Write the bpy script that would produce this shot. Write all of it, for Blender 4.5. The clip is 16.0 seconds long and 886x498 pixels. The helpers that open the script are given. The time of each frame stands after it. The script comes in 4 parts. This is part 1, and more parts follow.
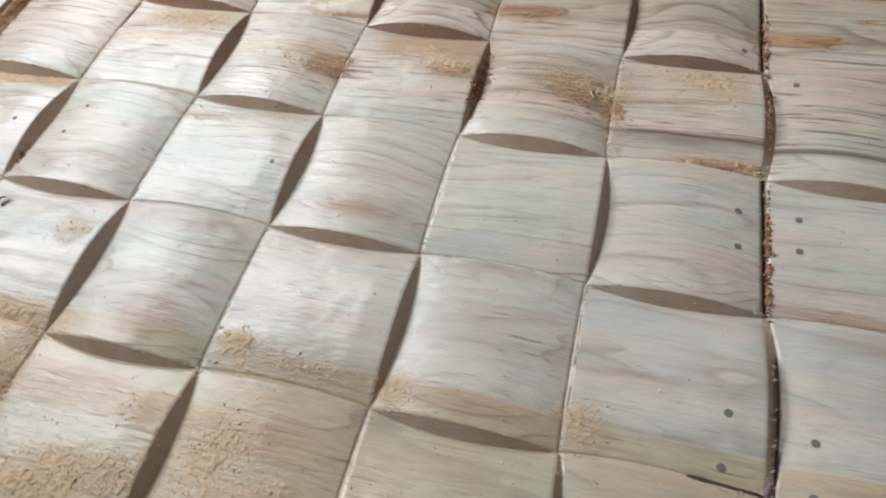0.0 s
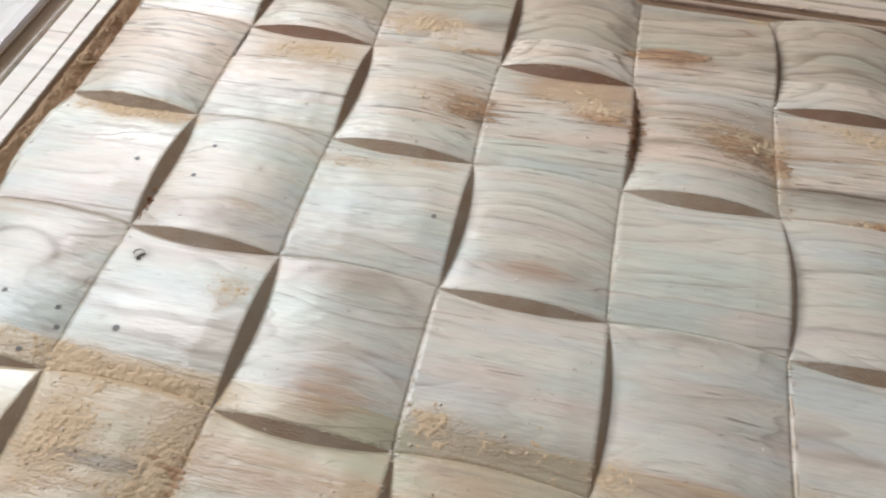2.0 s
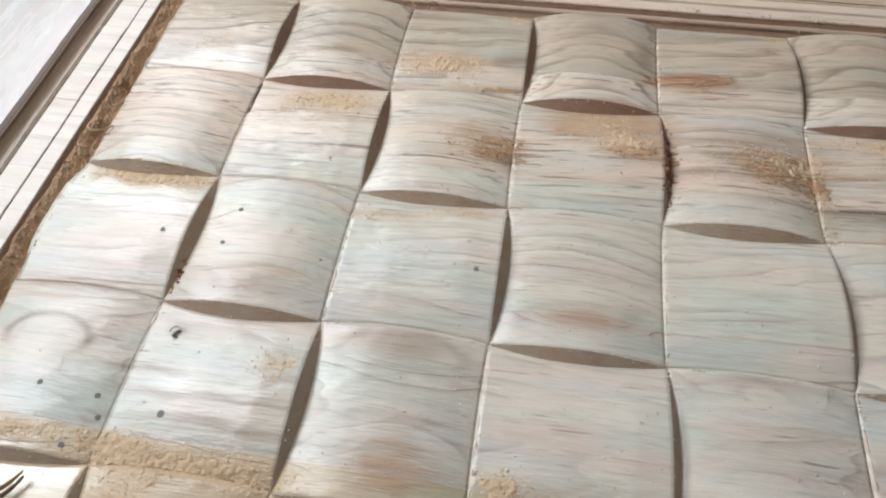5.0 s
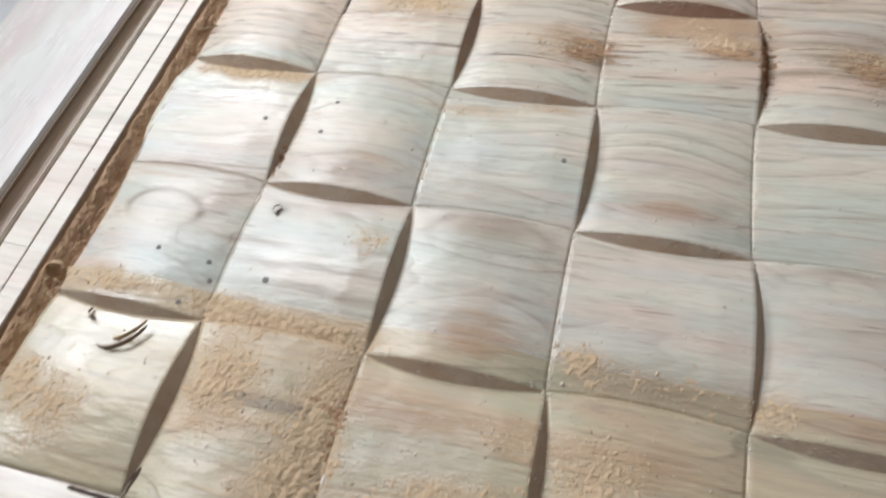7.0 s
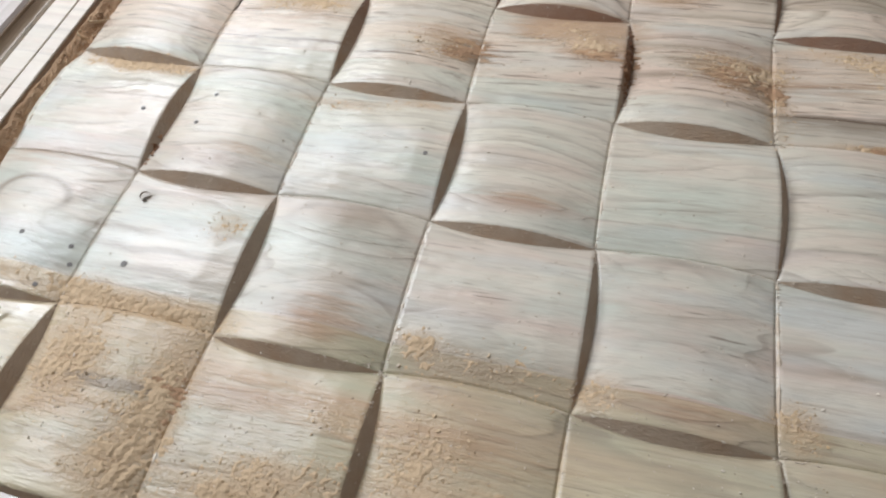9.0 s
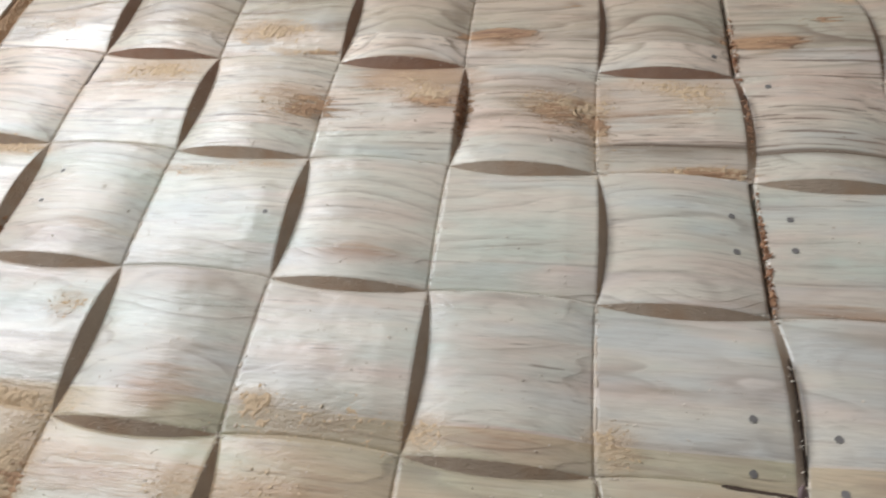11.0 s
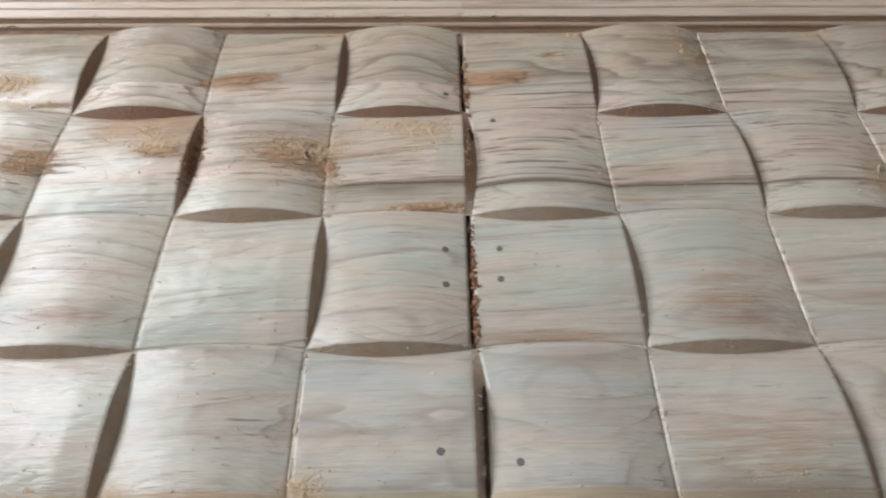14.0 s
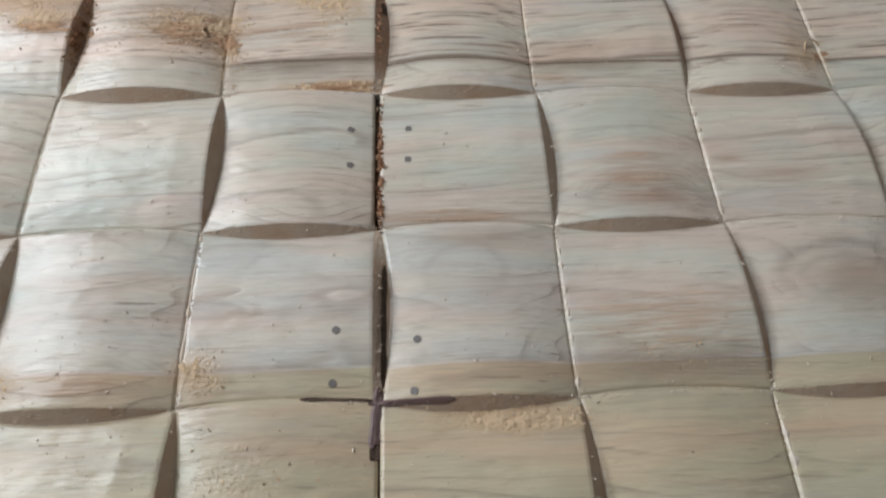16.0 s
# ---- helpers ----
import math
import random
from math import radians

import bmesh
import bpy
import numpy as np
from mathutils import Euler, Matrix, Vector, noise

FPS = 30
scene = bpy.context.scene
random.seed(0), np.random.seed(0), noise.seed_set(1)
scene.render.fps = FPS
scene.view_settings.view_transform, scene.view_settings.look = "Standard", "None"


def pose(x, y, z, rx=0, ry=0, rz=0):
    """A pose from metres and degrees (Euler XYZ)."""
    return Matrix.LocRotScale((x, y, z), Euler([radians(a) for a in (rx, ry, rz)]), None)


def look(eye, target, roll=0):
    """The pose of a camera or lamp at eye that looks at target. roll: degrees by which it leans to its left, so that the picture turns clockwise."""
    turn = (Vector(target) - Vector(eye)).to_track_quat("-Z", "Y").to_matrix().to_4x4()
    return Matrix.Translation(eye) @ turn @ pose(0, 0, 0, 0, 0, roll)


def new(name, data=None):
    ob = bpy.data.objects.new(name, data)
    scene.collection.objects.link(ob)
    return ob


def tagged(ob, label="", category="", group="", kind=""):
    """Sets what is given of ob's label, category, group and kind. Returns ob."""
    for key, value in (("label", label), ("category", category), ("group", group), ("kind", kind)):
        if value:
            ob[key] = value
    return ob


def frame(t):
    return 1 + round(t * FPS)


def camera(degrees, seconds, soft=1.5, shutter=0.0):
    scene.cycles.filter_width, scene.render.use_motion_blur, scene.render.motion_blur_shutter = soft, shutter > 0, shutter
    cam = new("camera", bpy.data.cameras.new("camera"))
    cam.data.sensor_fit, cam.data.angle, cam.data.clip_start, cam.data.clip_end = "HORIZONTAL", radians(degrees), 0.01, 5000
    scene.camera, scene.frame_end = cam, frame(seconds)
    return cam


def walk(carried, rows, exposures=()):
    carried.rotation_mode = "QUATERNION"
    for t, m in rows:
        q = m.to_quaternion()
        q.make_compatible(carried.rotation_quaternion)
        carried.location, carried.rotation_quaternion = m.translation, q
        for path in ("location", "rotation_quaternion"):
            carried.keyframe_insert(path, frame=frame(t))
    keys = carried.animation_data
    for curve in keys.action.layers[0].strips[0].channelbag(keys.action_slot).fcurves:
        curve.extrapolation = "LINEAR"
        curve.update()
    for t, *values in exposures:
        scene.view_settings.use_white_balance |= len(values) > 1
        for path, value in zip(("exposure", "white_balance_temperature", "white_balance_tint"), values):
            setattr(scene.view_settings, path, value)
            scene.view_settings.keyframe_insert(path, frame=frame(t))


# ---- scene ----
cam = camera(67.5, 16.0, soft=2.1, shutter=0.5)
PATH = [
    (0, (0.682, -0.01, 0.468), (0.313, 1.049, -1.189), -5.8),
    (0.5, (0.614, 0.004, 0.465), (0.381, 1.061, -1.217), -1.0),
    (1, (0.574, 0.013, 0.467), (0.342, 1.068, -1.216), -1.8),
    (1.5, (0.538, 0.012, 0.473), (0.285, 1.088, -1.193), -2.2),
    (2, (0.487, 0.01, 0.477), (0.234, 1.089, -1.188), 0.1),
    (2.5, (0.44, -0.001, 0.474), (0.147, 1.059, -1.197), 0.6),
    (3, (0.427, -0.008, 0.466), (0.095, 1.07, -1.185), -1.2),
    (3.5, (0.419, 0.023, 0.48), (0.117, 1.107, -1.174), -1.9),
    (3.7, (0.414, 0.04, 0.487), (0.162, 1.14, -1.164), -0.3),
    (6, (0.448, 0.042, 0.484), (0.186, 1.128, -1.176), -5.4),
    (6.5, (0.432, 0.009, 0.479), (0.103, 1.049, -1.198), -7.4),
    (7, (0.426, -0.021, 0.473), (0.03, 0.935, -1.239), -9.8),
    (7.5, (0.421, -0.046, 0.468), (-0.017, 0.853, -1.264), -10.8),
    (8, (0.44, -0.046, 0.465), (0.022, 0.853, -1.273), -10.0),
    (8.5, (0.498, -0.026, 0.459), (0.154, 0.928, -1.265), -5.4),
    (9, (0.535, -0.02, 0.466), (0.182, 0.982, -1.229), -6.4),
    (9.2, (0.544, -0.018, 0.469), (0.186, 0.996, -1.217), -7.3),
    (11.3, (0.666, 0.012, 0.489), (0.428, 1.131, -1.151), -6.4),
    (11.5, (0.683, 0.019, 0.493), (0.459, 1.158, -1.136), -6.1),
    (12, (0.717, 0.027, 0.496), (0.569, 1.206, -1.113), -3.3),
    (12.5, (0.745, 0.028, 0.495), (0.669, 1.213, -1.114), -1.4),
    (13, (0.762, 0.026, 0.493), (0.718, 1.217, -1.113), -1.3),
    (13.5, (0.78, 0.025, 0.492), (0.76, 1.218, -1.113), -0.7),
    (14, (0.807, 0.025, 0.486), (0.827, 1.207, -1.128), 0.4),
    (14.5, (0.83, 0.029, 0.48), (0.936, 1.179, -1.152), 3.8),
    (15, (0.848, 0.026, 0.472), (0.988, 1.12, -1.196), 5.8),
    (15.5, (0.859, 0.022, 0.466), (0.981, 1.054, -1.242), 4.9),
    (16, (0.863, 0.012, 0.457), (0.963, 0.968, -1.297), 4.0),
]
walk(cam, [(t, look(eye, target, roll)) for t, eye, target, roll in PATH])

# ---- world and light ----
world = bpy.data.worlds.new("sky")
scene.world = world
world.use_nodes = True
wn = world.node_tree.nodes
sky = wn.new("ShaderNodeTexSky")
sky.sky_type = 'NISHITA'
sky.sun_disc = False
sky.sun_elevation, sky.sun_rotation = radians(40), radians(250)
world.node_tree.links.new(sky.outputs[0], wn["Background"].inputs[0])
wn["Background"].inputs[1].default_value = 0.12

lamp = bpy.data.lights.new("window_daylight", 'AREA')
lamp.shape, lamp.size, lamp.size_y = 'RECTANGLE', 2.4, 1.2
lamp.energy, lamp.color = 80, (0.945, 1.0, 1.07)
daylight = new("window_daylight", lamp)
daylight.matrix_world = look((-1.18, 1.15, 1.60), (0.5, 0.8, 0.6))

# ---- plan ----
C = 0.14          # one woven square
COLS, ROWS = 12, 5
W, H = C * COLS, C * ROWS
BULGE = 0.0125    # height of each carved pillow
SLOPE = 1.2       # slant of the cut faces
FLOOR_Z = -0.045
SEAM = 6          # the column line where the two halves meet


# ---- materials ----
class Nodes:
    """Short hand for building a node material."""

    def __init__(self, name):
        self.mat = bpy.data.materials.new(name)
        self.mat.use_nodes = True
        self.tree = self.mat.node_tree
        self.shader = self.tree.nodes["Principled BSDF"]

    def put(self, node, socket, value):
        if isinstance(value, bpy.types.NodeSocket):
            self.tree.links.new(value, node.inputs[socket])
        else:
            node.inputs[socket].default_value = value

    def math(self, op, a, b=0.0, c=0.0):
        n = self.tree.nodes.new("ShaderNodeMath")
        n.operation = op
        for i, v in enumerate((a, b, c)):
            self.put(n, i, v)
        return n.outputs[0]

    def split(self, v):
        n = self.tree.nodes.new("ShaderNodeSeparateXYZ")
        self.put(n, 0, v)
        return n.outputs

    def join(self, x, y, z):
        n = self.tree.nodes.new("ShaderNodeCombineXYZ")
        for i, v in enumerate((x, y, z)):
            self.put(n, i, v)
        return n.outputs[0]

    def noise(self, v, scale=1.0, detail=2.0, rough=0.5, distortion=0.0):
        n = self.tree.nodes.new("ShaderNodeTexNoise")
        self.put(n, "Vector", v)
        for k, val in (("Scale", scale), ("Detail", detail), ("Roughness", rough), ("Distortion", distortion)):
            self.put(n, k, val)
        return n.outputs[0]

    def white(self, v):
        n = self.tree.nodes.new("ShaderNodeTexWhiteNoise")
        n.noise_dimensions = '3D'
        self.put(n, "Vector", v)
        return n.outputs["Color"]

    def ramp(self, f, stops):
        n = self.tree.nodes.new("ShaderNodeValToRGB")
        while len(n.color_ramp.elements) < len(stops):
            n.color_ramp.elements.new(0.5)
        for e, (p, c) in zip(n.color_ramp.elements, stops):
            e.position = p
            e.color = (c, c, c, 1) if isinstance(c, (int, float)) else (*c, 1)
        self.put(n, 0, f)
        return n.outputs[0]

    def mix(self, f, a, b, mode='MIX'):
        n = self.tree.nodes.new("ShaderNodeMix")
        n.data_type, n.blend_type = 'RGBA', mode
        self.put(n, 0, f)
        for s, v in ((6, a), (7, b)):
            self.put(n, s, (*v, 1) if isinstance(v, tuple) else v)
        return n.outputs[2]

    def stretch(self, v, sx, sy, sz):
        n = self.tree.nodes.new("ShaderNodeVectorMath")
        n.operation = 'MULTIPLY'
        self.put(n, 0, v)
        n.inputs[1].default_value = (sx, sy, sz)
        return n.outputs[0]

    def position(self):
        return self.tree.nodes.new("ShaderNodeNewGeometry").outputs["Position"]

    def bump(self, height, distance, strength=1.0):
        n = self.tree.nodes.new("ShaderNodeBump")
        n.inputs["Strength"].default_value, n.inputs["Distance"].default_value = strength, distance
        self.put(n, "Height", height)
        self.put(self.shader, "Normal", n.outputs[0])

    def finish(self, color, rough, specular=0.5):
        self.put(self.shader, "Base Color", color)
        self.put(self.shader, "Roughness", rough)
        self.put(self.shader, "Specular IOR Level", specular)
        return self.mat


CREAM, PINK, GREENISH = (0.62, 0.565, 0.48), (0.60, 0.485, 0.415), (0.50, 0.525, 0.46)
SAWDUST = (0.47, 0.28, 0.145)


def wood(name, along="x", board=0.145, start=0.0205, light=1.0, stained=True, tint=(1.0, 1.0, 1.0), calm=1.0, green=0.9, ring=0.0105, gloss=0.255, relief=0.0016):
    """Pale planed pine, cut as solid wood: growth rings lie round the board's axis, so that a carved bulge shows arcs."""
    m = Nodes(name)
    pos = m.position()
    x, y, z = m.split(pos)
    if along == "y":
        x, y = y, x
    # which board this is
    across = m.math('DIVIDE', m.math('SUBTRACT', y, start), board)
    number = m.math('FLOOR', across)
    half = m.math('FLOOR', m.math('DIVIDE', x, W / 2))
    chance = m.split(m.white(m.join(number, half, 3.7)))
    yb = m.math('MULTIPLY', m.math('SUBTRACT', m.math('FRACT', across), m.math('MULTIPLY_ADD', chance[0], 1.7, -0.35)), board)
    deep = m.math('ADD', m.math('MULTIPLY', z, 1.6), m.math('MULTIPLY_ADD', chance[1], 0.05, 0.03))
    shift = m.math('MULTIPLY', chance[2], 9.0)
    grain = m.join(m.math('ADD', x, shift), y, z)
    wander = m.noise(m.stretch(grain, 5.0, 14.0, 14.0), 1.0, 2.0)
    drift = m.noise(m.stretch(grain, 1.6, 4.0, 4.0), 1.0, 1.0)
    radius = m.math('SQRT', m.math('ADD', m.math('MULTIPLY', yb, yb), m.math('MULTIPLY', deep, deep)))
    radius = m.math('ADD', radius, m.math('MULTIPLY', m.math('SUBTRACT', wander, 0.5), 0.022))
    radius = m.math('ADD', radius, m.math('MULTIPLY', m.math('SUBTRACT', drift, 0.5), 0.05))
    if stained:
        mark = m.tree.nodes.new("ShaderNodeAttribute")
        mark.attribute_name = "stain"
        radius = m.math('ADD', radius, m.math('MULTIPLY', mark.outputs["Alpha"], 0.045))
    if stained:
        # the top board grew faster: its rings lie wider apart
        radius = m.math('MULTIPLY', radius, m.math('SUBTRACT', 1.0, m.math('MULTIPLY', m.math('GREATER_THAN', number, 3.5), 0.42)))
    spacing = m.noise(m.stretch(grain, 1.2, 38.0, 38.0), 1.0, 1.0)
    turns = m.math('MULTIPLY_ADD', spacing, 1.8, m.math('DIVIDE', radius, ring))
    rings = m.math('FRACT', turns)
    late = m.ramp(rings, [(0.0, 0.0), (0.40, 0.04), (0.76, 0.38), (0.90, 1.0), (0.95, 0.85), (1.0, 0.0)])
    uneven = m.noise(m.stretch(grain, 4.0, 34.0, 26.0), 1.0, 3.0)
    late = m.math('MULTIPLY', late, m.ramp(uneven, [(0.43, 0.03), (0.63, 1.0)]))
    between = m.ramp(m.math('FRACT', m.math('MULTIPLY', turns, 2.7)), [(0.0, 0.0), (0.5, 0.05), (0.88, 0.32), (1.0, 0.0)])
    between = m.math('MULTIPLY', between, m.ramp(m.noise(m.stretch(grain, 6.0, 60.0, 40.0), 1.0, 2.0), [(0.50, 0.0), (0.68, 1.0)]))
    late = m.math('MAXIMUM', late, between)
    if stained:
        wide = m.ramp(rings, [(0.0, 0.0), (0.62, 0.0), (0.80, 0.55), (0.90, 1.0), (0.96, 0.3), (1.0, 0.0)])
        wide = m.math('MULTIPLY', m.math('MULTIPLY', wide, m.math('GREATER_THAN', y, 0.575)), m.math('MULTIPLY_ADD', uneven, 0.9, 0.15))
    fibre = m.noise(m.stretch(grain, 14.0, 420.0, 300.0), 1.0, 3.0, 0.6)
    streak = m.noise(m.stretch(grain, 4.0, 210.0, 110.0), 1.0, 4.0, 0.6, 0.3)
    # slow changes of colour along the boards
    tone = m.noise(m.stretch(grain, 3.2, 30.0, 16.0), 1.0, 3.0, 0.55)
    tone2 = m.noise(m.stretch(grain, 5.0, 15.0, 9.0), 1.3, 3.0, 0.55)
    color = m.mix(m.ramp(tone, [(0.42, 0.0), (0.64, 1.0)]), CREAM, PINK)
    color = m.mix(m.ramp(tone2, [(0.46, 0.0), (0.66, green)]), color, GREENISH)
    color = m.mix(m.math('MULTIPLY', chance[1], 0.35), color, (0.66, 0.60, 0.51))
    busy = m.ramp(m.math('DIVIDE', y, 0.8), [(0.20, 0.55), (0.215, 0.38), (0.565, 0.38), (0.58, 0.62)]) if stained else 1.0
    cool = m.noise(m.stretch(grain, 6.0, 24.0, 12.0), 0.8, 3.0, 0.6)
    color = m.mix(m.ramp(cool, [(0.50, 0.0), (0.68, 0.5 * green)]), color, (0.47, 0.515, 0.53))
    if stained:
        # the boards differ: yellowish, pale grey, pale green-grey, pinkish brown, tan
        shares = m.math('DIVIDE', m.math('ADD', y, m.math('MULTIPLY', wander, 0.004)), 0.8)
        n = m.tree.nodes.new("ShaderNodeValToRGB")
        n.color_ramp.interpolation = 'CONSTANT'
        kinds = [(0.0, (0.95, 0.865, 0.69)), (0.207, (1.07, 1.055, 1.03)), (0.388, (1.09, 1.09, 1.045)), (0.5695, (1.13, 1.04, 0.97)), (0.751, (0.87, 0.785, 0.69))]
        while len(n.color_ramp.elements) < len(kinds):
            n.color_ramp.elements.new(0.5)
        for e, (p, c) in zip(n.color_ramp.elements, kinds):
            e.position, e.color = p, (*c, 1)
        m.put(n, 0, shares)
        color = m.mix(1.0, color, n.outputs[0], 'MULTIPLY')
    color = m.mix(1.0, color, tint, 'MULTIPLY')
    brown = m.noise(m.stretch(grain, 4.0, 44.0, 30.0), 1.7, 3.0, 0.6)
    color = m.mix(m.math('MULTIPLY', m.ramp(brown, [(0.58, 0.0), (0.68, 0.62 * calm)]), busy), color, (0.42, 0.31, 0.235))
    bold = m.ramp(m.math('DIVIDE', y, 0.8), [(0.20, 0.42 * calm), (0.57, 0.46 * calm), (0.74, 0.50 * calm), (0.76, 0.95 * calm)]) if stained else 0.55 * calm
    color = m.mix(m.math('MULTIPLY', late, bold), color, (0.27, 0.21, 0.165))
    if stained:
        color = m.mix(m.math('MINIMUM', wide, 0.8), color, (0.285, 0.215, 0.15))
    color = m.mix(m.math('MULTIPLY', m.ramp(streak, [(0.57, 0.0), (0.68, 0.6 * calm)]), busy), color, (0.30, 0.24, 0.195))
    color = m.mix(m.math('MULTIPLY', m.ramp(fibre, [(0.35, 1.0), (0.55, 0.0)]), 0.13), color, (0.35, 0.29, 0.24))
    if stained:
        upper = m.ramp(m.math('DIVIDE', y, 0.8), [(0.52, 0.12), (0.58, 0.80), (0.74, 0.80), (0.76, 0.35)])
        lines = m.noise(m.stretch(grain, 3.6, 230.0, 130.0), 1.0, 3.0, 0.55, 0.2)
        color = m.mix(m.math('MULTIPLY', m.ramp(lines, [(0.58, 0.0), (0.65, 1.0)]), upper), color, (0.23, 0.165, 0.125))
        share = m.math('FRACT', m.math('ADD', across, m.math('MULTIPLY', m.math('SUBTRACT', wander, 0.5), 0.05)))
        edge = m.math('MULTIPLY', m.math('MINIMUM', share, m.math('SUBTRACT', 1.0, share)), board)
        crack = m.math('SUBTRACT', 1.0, m.ramp(edge, [(0.0004, 0.0), (0.0018, 1.0)]))
        crack = m.math('MULTIPLY', crack, m.ramp(m.noise(m.stretch(grain, 9.0, 3.0, 3.0), 1.0, 3.0), [(0.32, 0.2), (0.52, 0.95)]))
        crack = m.math('MULTIPLY', crack, m.ramp(y, [(0.40, 0.08), (0.42, 1.0), (0.50, 1.0), (0.52, 0.1)]))
        crack = m.math('MULTIPLY', crack, m.ramp(x, [(0.62, 0.1), (0.72, 1.0)]))
        color = m.mix(crack, color, (0.13, 0.095, 0.075))
    # short dark resin flecks along the grain, in loose flocks
    fleck = m.noise(m.stretch(grain, 22.0, 430.0, 160.0), 1.0, 2.0)
    flock = m.ramp(m.noise(m.stretch(grain, 9.0, 22.0, 22.0), 1.0, 2.0), [(0.42, 0.25), (0.60, 1.0)])
    color = m.mix(m.math('MULTIPLY', m.ramp(fleck, [(0.650, 0.0), (0.715, 0.7 * min(calm, 0.9))]), flock), color, (0.20, 0.145, 0.11))
    polish = m.noise(m.stretch(grain, 11.0, 30.0, 20.0), 1.0, 3.0, 0.6)
    rough = m.math('ADD', m.math('MULTIPLY_ADD', fibre, 0.14, gloss - 0.02), m.math('MULTIPLY', m.math('SUBTRACT', polish, 0.5), 0.42))
    rough = m.math('MAXIMUM', rough, 0.12)
    dust = None
    if stained:
        n = m.tree.nodes.new("ShaderNodeAttribute")
        n.attribute_name = "stain"
        dust, warm, dark = m.split(n.outputs["Color"])
        blush = m.tree.nodes.new("ShaderNodeAttribute")
        blush.attribute_name = "blush"
        heart, halo, torn = m.split(blush.outputs["Color"])
        rough = m.math('MULTIPLY', rough, m.math('SUBTRACT', 1.0, m.math('MULTIPLY', blush.outputs["Alpha"], 0.55)))
        color = m.mix(m.math('MULTIPLY', heart, m.math('MULTIPLY_ADD', uneven, 0.8, 0.35)), color, (0.42, 0.29, 0.215))
        color = m.mix(m.math('MINIMUM', m.math('MULTIPLY', halo, m.math('MULTIPLY_ADD', uneven, 1.2, 0.1)), 0.8), color, (0.24, 0.18, 0.145))
        ragged = m.noise(m.stretch(grain, 60.0, 150.0, 110.0), 1.0, 5.0, 0.68)
        strands = m.noise(m.stretch(grain, 16.0, 190.0, 90.0), 1.0, 4.0, 0.62)
        present = m.math('MINIMUM', m.math('MULTIPLY', warm, 2.2), 1.0)
        warm = m.ramp(m.math('MULTIPLY_ADD', m.math('SUBTRACT', strands, 0.5), 1.7, m.math('MULTIPLY', warm, 0.6)), [(0.12, 0.0), (0.42, 0.42), (0.85, 0.75)])
        warm = m.math('MULTIPLY', warm, present)
        color = m.mix(warm, color, m.mix(strands, (0.32, 0.17, 0.09), (0.56, 0.36, 0.225)))
        # torn-out fibres: ragged orange-brown strands with dark lips
        present = m.math('MINIMUM', m.math('MULTIPLY', torn, 3.0), 1.0)
        torn = m.ramp(m.math('MULTIPLY_ADD', m.math('SUBTRACT', strands, 0.5), 2.4, torn), [(0.42, 0.0), (0.56, 0.85)])
        torn = m.math('MULTIPLY', torn, present)
        color = m.mix(torn, color, m.mix(m.ramp(strands, [(0.40, 0.0), (0.56, 1.0)]), (0.22, 0.10, 0.05), (0.50, 0.295, 0.16)))
        present = m.math('MINIMUM', m.math('MULTIPLY', dust, 2.5), 1.0)
        dust = m.ramp(m.math('MULTIPLY_ADD', m.math('SUBTRACT', ragged, 0.5), 1.0, m.math('MULTIPLY', dust, 0.85)), [(0.02, 0.0), (0.50, 0.50), (1.1, 0.85)])
        dust = m.math('MULTIPLY', dust, present)
        dusty = m.mix(m.noise(m.stretch(grain, 300.0, 300.0, 300.0), 1.0, 2.0), SAWDUST, (0.64, 0.47, 0.30))
        color = m.mix(m.math('MINIMUM', dust, 0.92), color, dusty)
        dark = m.math('MULTIPLY', dark, m.math('MULTIPLY_ADD', wander, 1.0, 0.4))
        color = m.mix(m.math('MINIMUM', dark, 0.75), color, (0.27, 0.205, 0.145))
        rough = m.math('MAXIMUM', rough, m.math('MINIMUM', m.math('MULTIPLY', m.math('ADD', dust, torn), 0.9), 0.9))
    if light != 1.0:
        color = m.mix(1.0, color, (light, light, light), 'MULTIPLY')
    # scraped fibres, ring ridges and crumbs
    tear = m.noise(m.stretch(grain, 40.0, 260.0, 120.0), 1.0, 4.0, 0.6)
    height = m.math('ADD', m.math('MULTIPLY', tear, 0.5), m.math('MULTIPLY', late, -0.22))
    height = m.math('ADD', height, m.math('MULTIPLY', m.noise(m.stretch(grain, 22.0, 40.0, 40.0), 1.0, 2.0), 1.4))
    if dust is not None:
        crumbs = m.noise(m.stretch(grain, 330.0, 420.0, 400.0), 1.0, 3.0, 0.6)
        height = m.math('ADD', height, m.math('MULTIPLY', m.math('MULTIPLY', dust, crumbs), 1.5))
        height = m.math('ADD', height, m.math('MULTIPLY', m.math('MULTIPLY', m.math('ADD', torn, m.math('MULTIPLY', warm, 0.6)), strands), 1.8))
    m.bump(height, relief, 0.85)
    if stained:
        return m.finish(color, rough, m.math('MULTIPLY_ADD', blush.outputs["Alpha"], 0.5, 0.5))
    return m.finish(color, rough, 0.85 if gloss < 0.15 else 0.5)


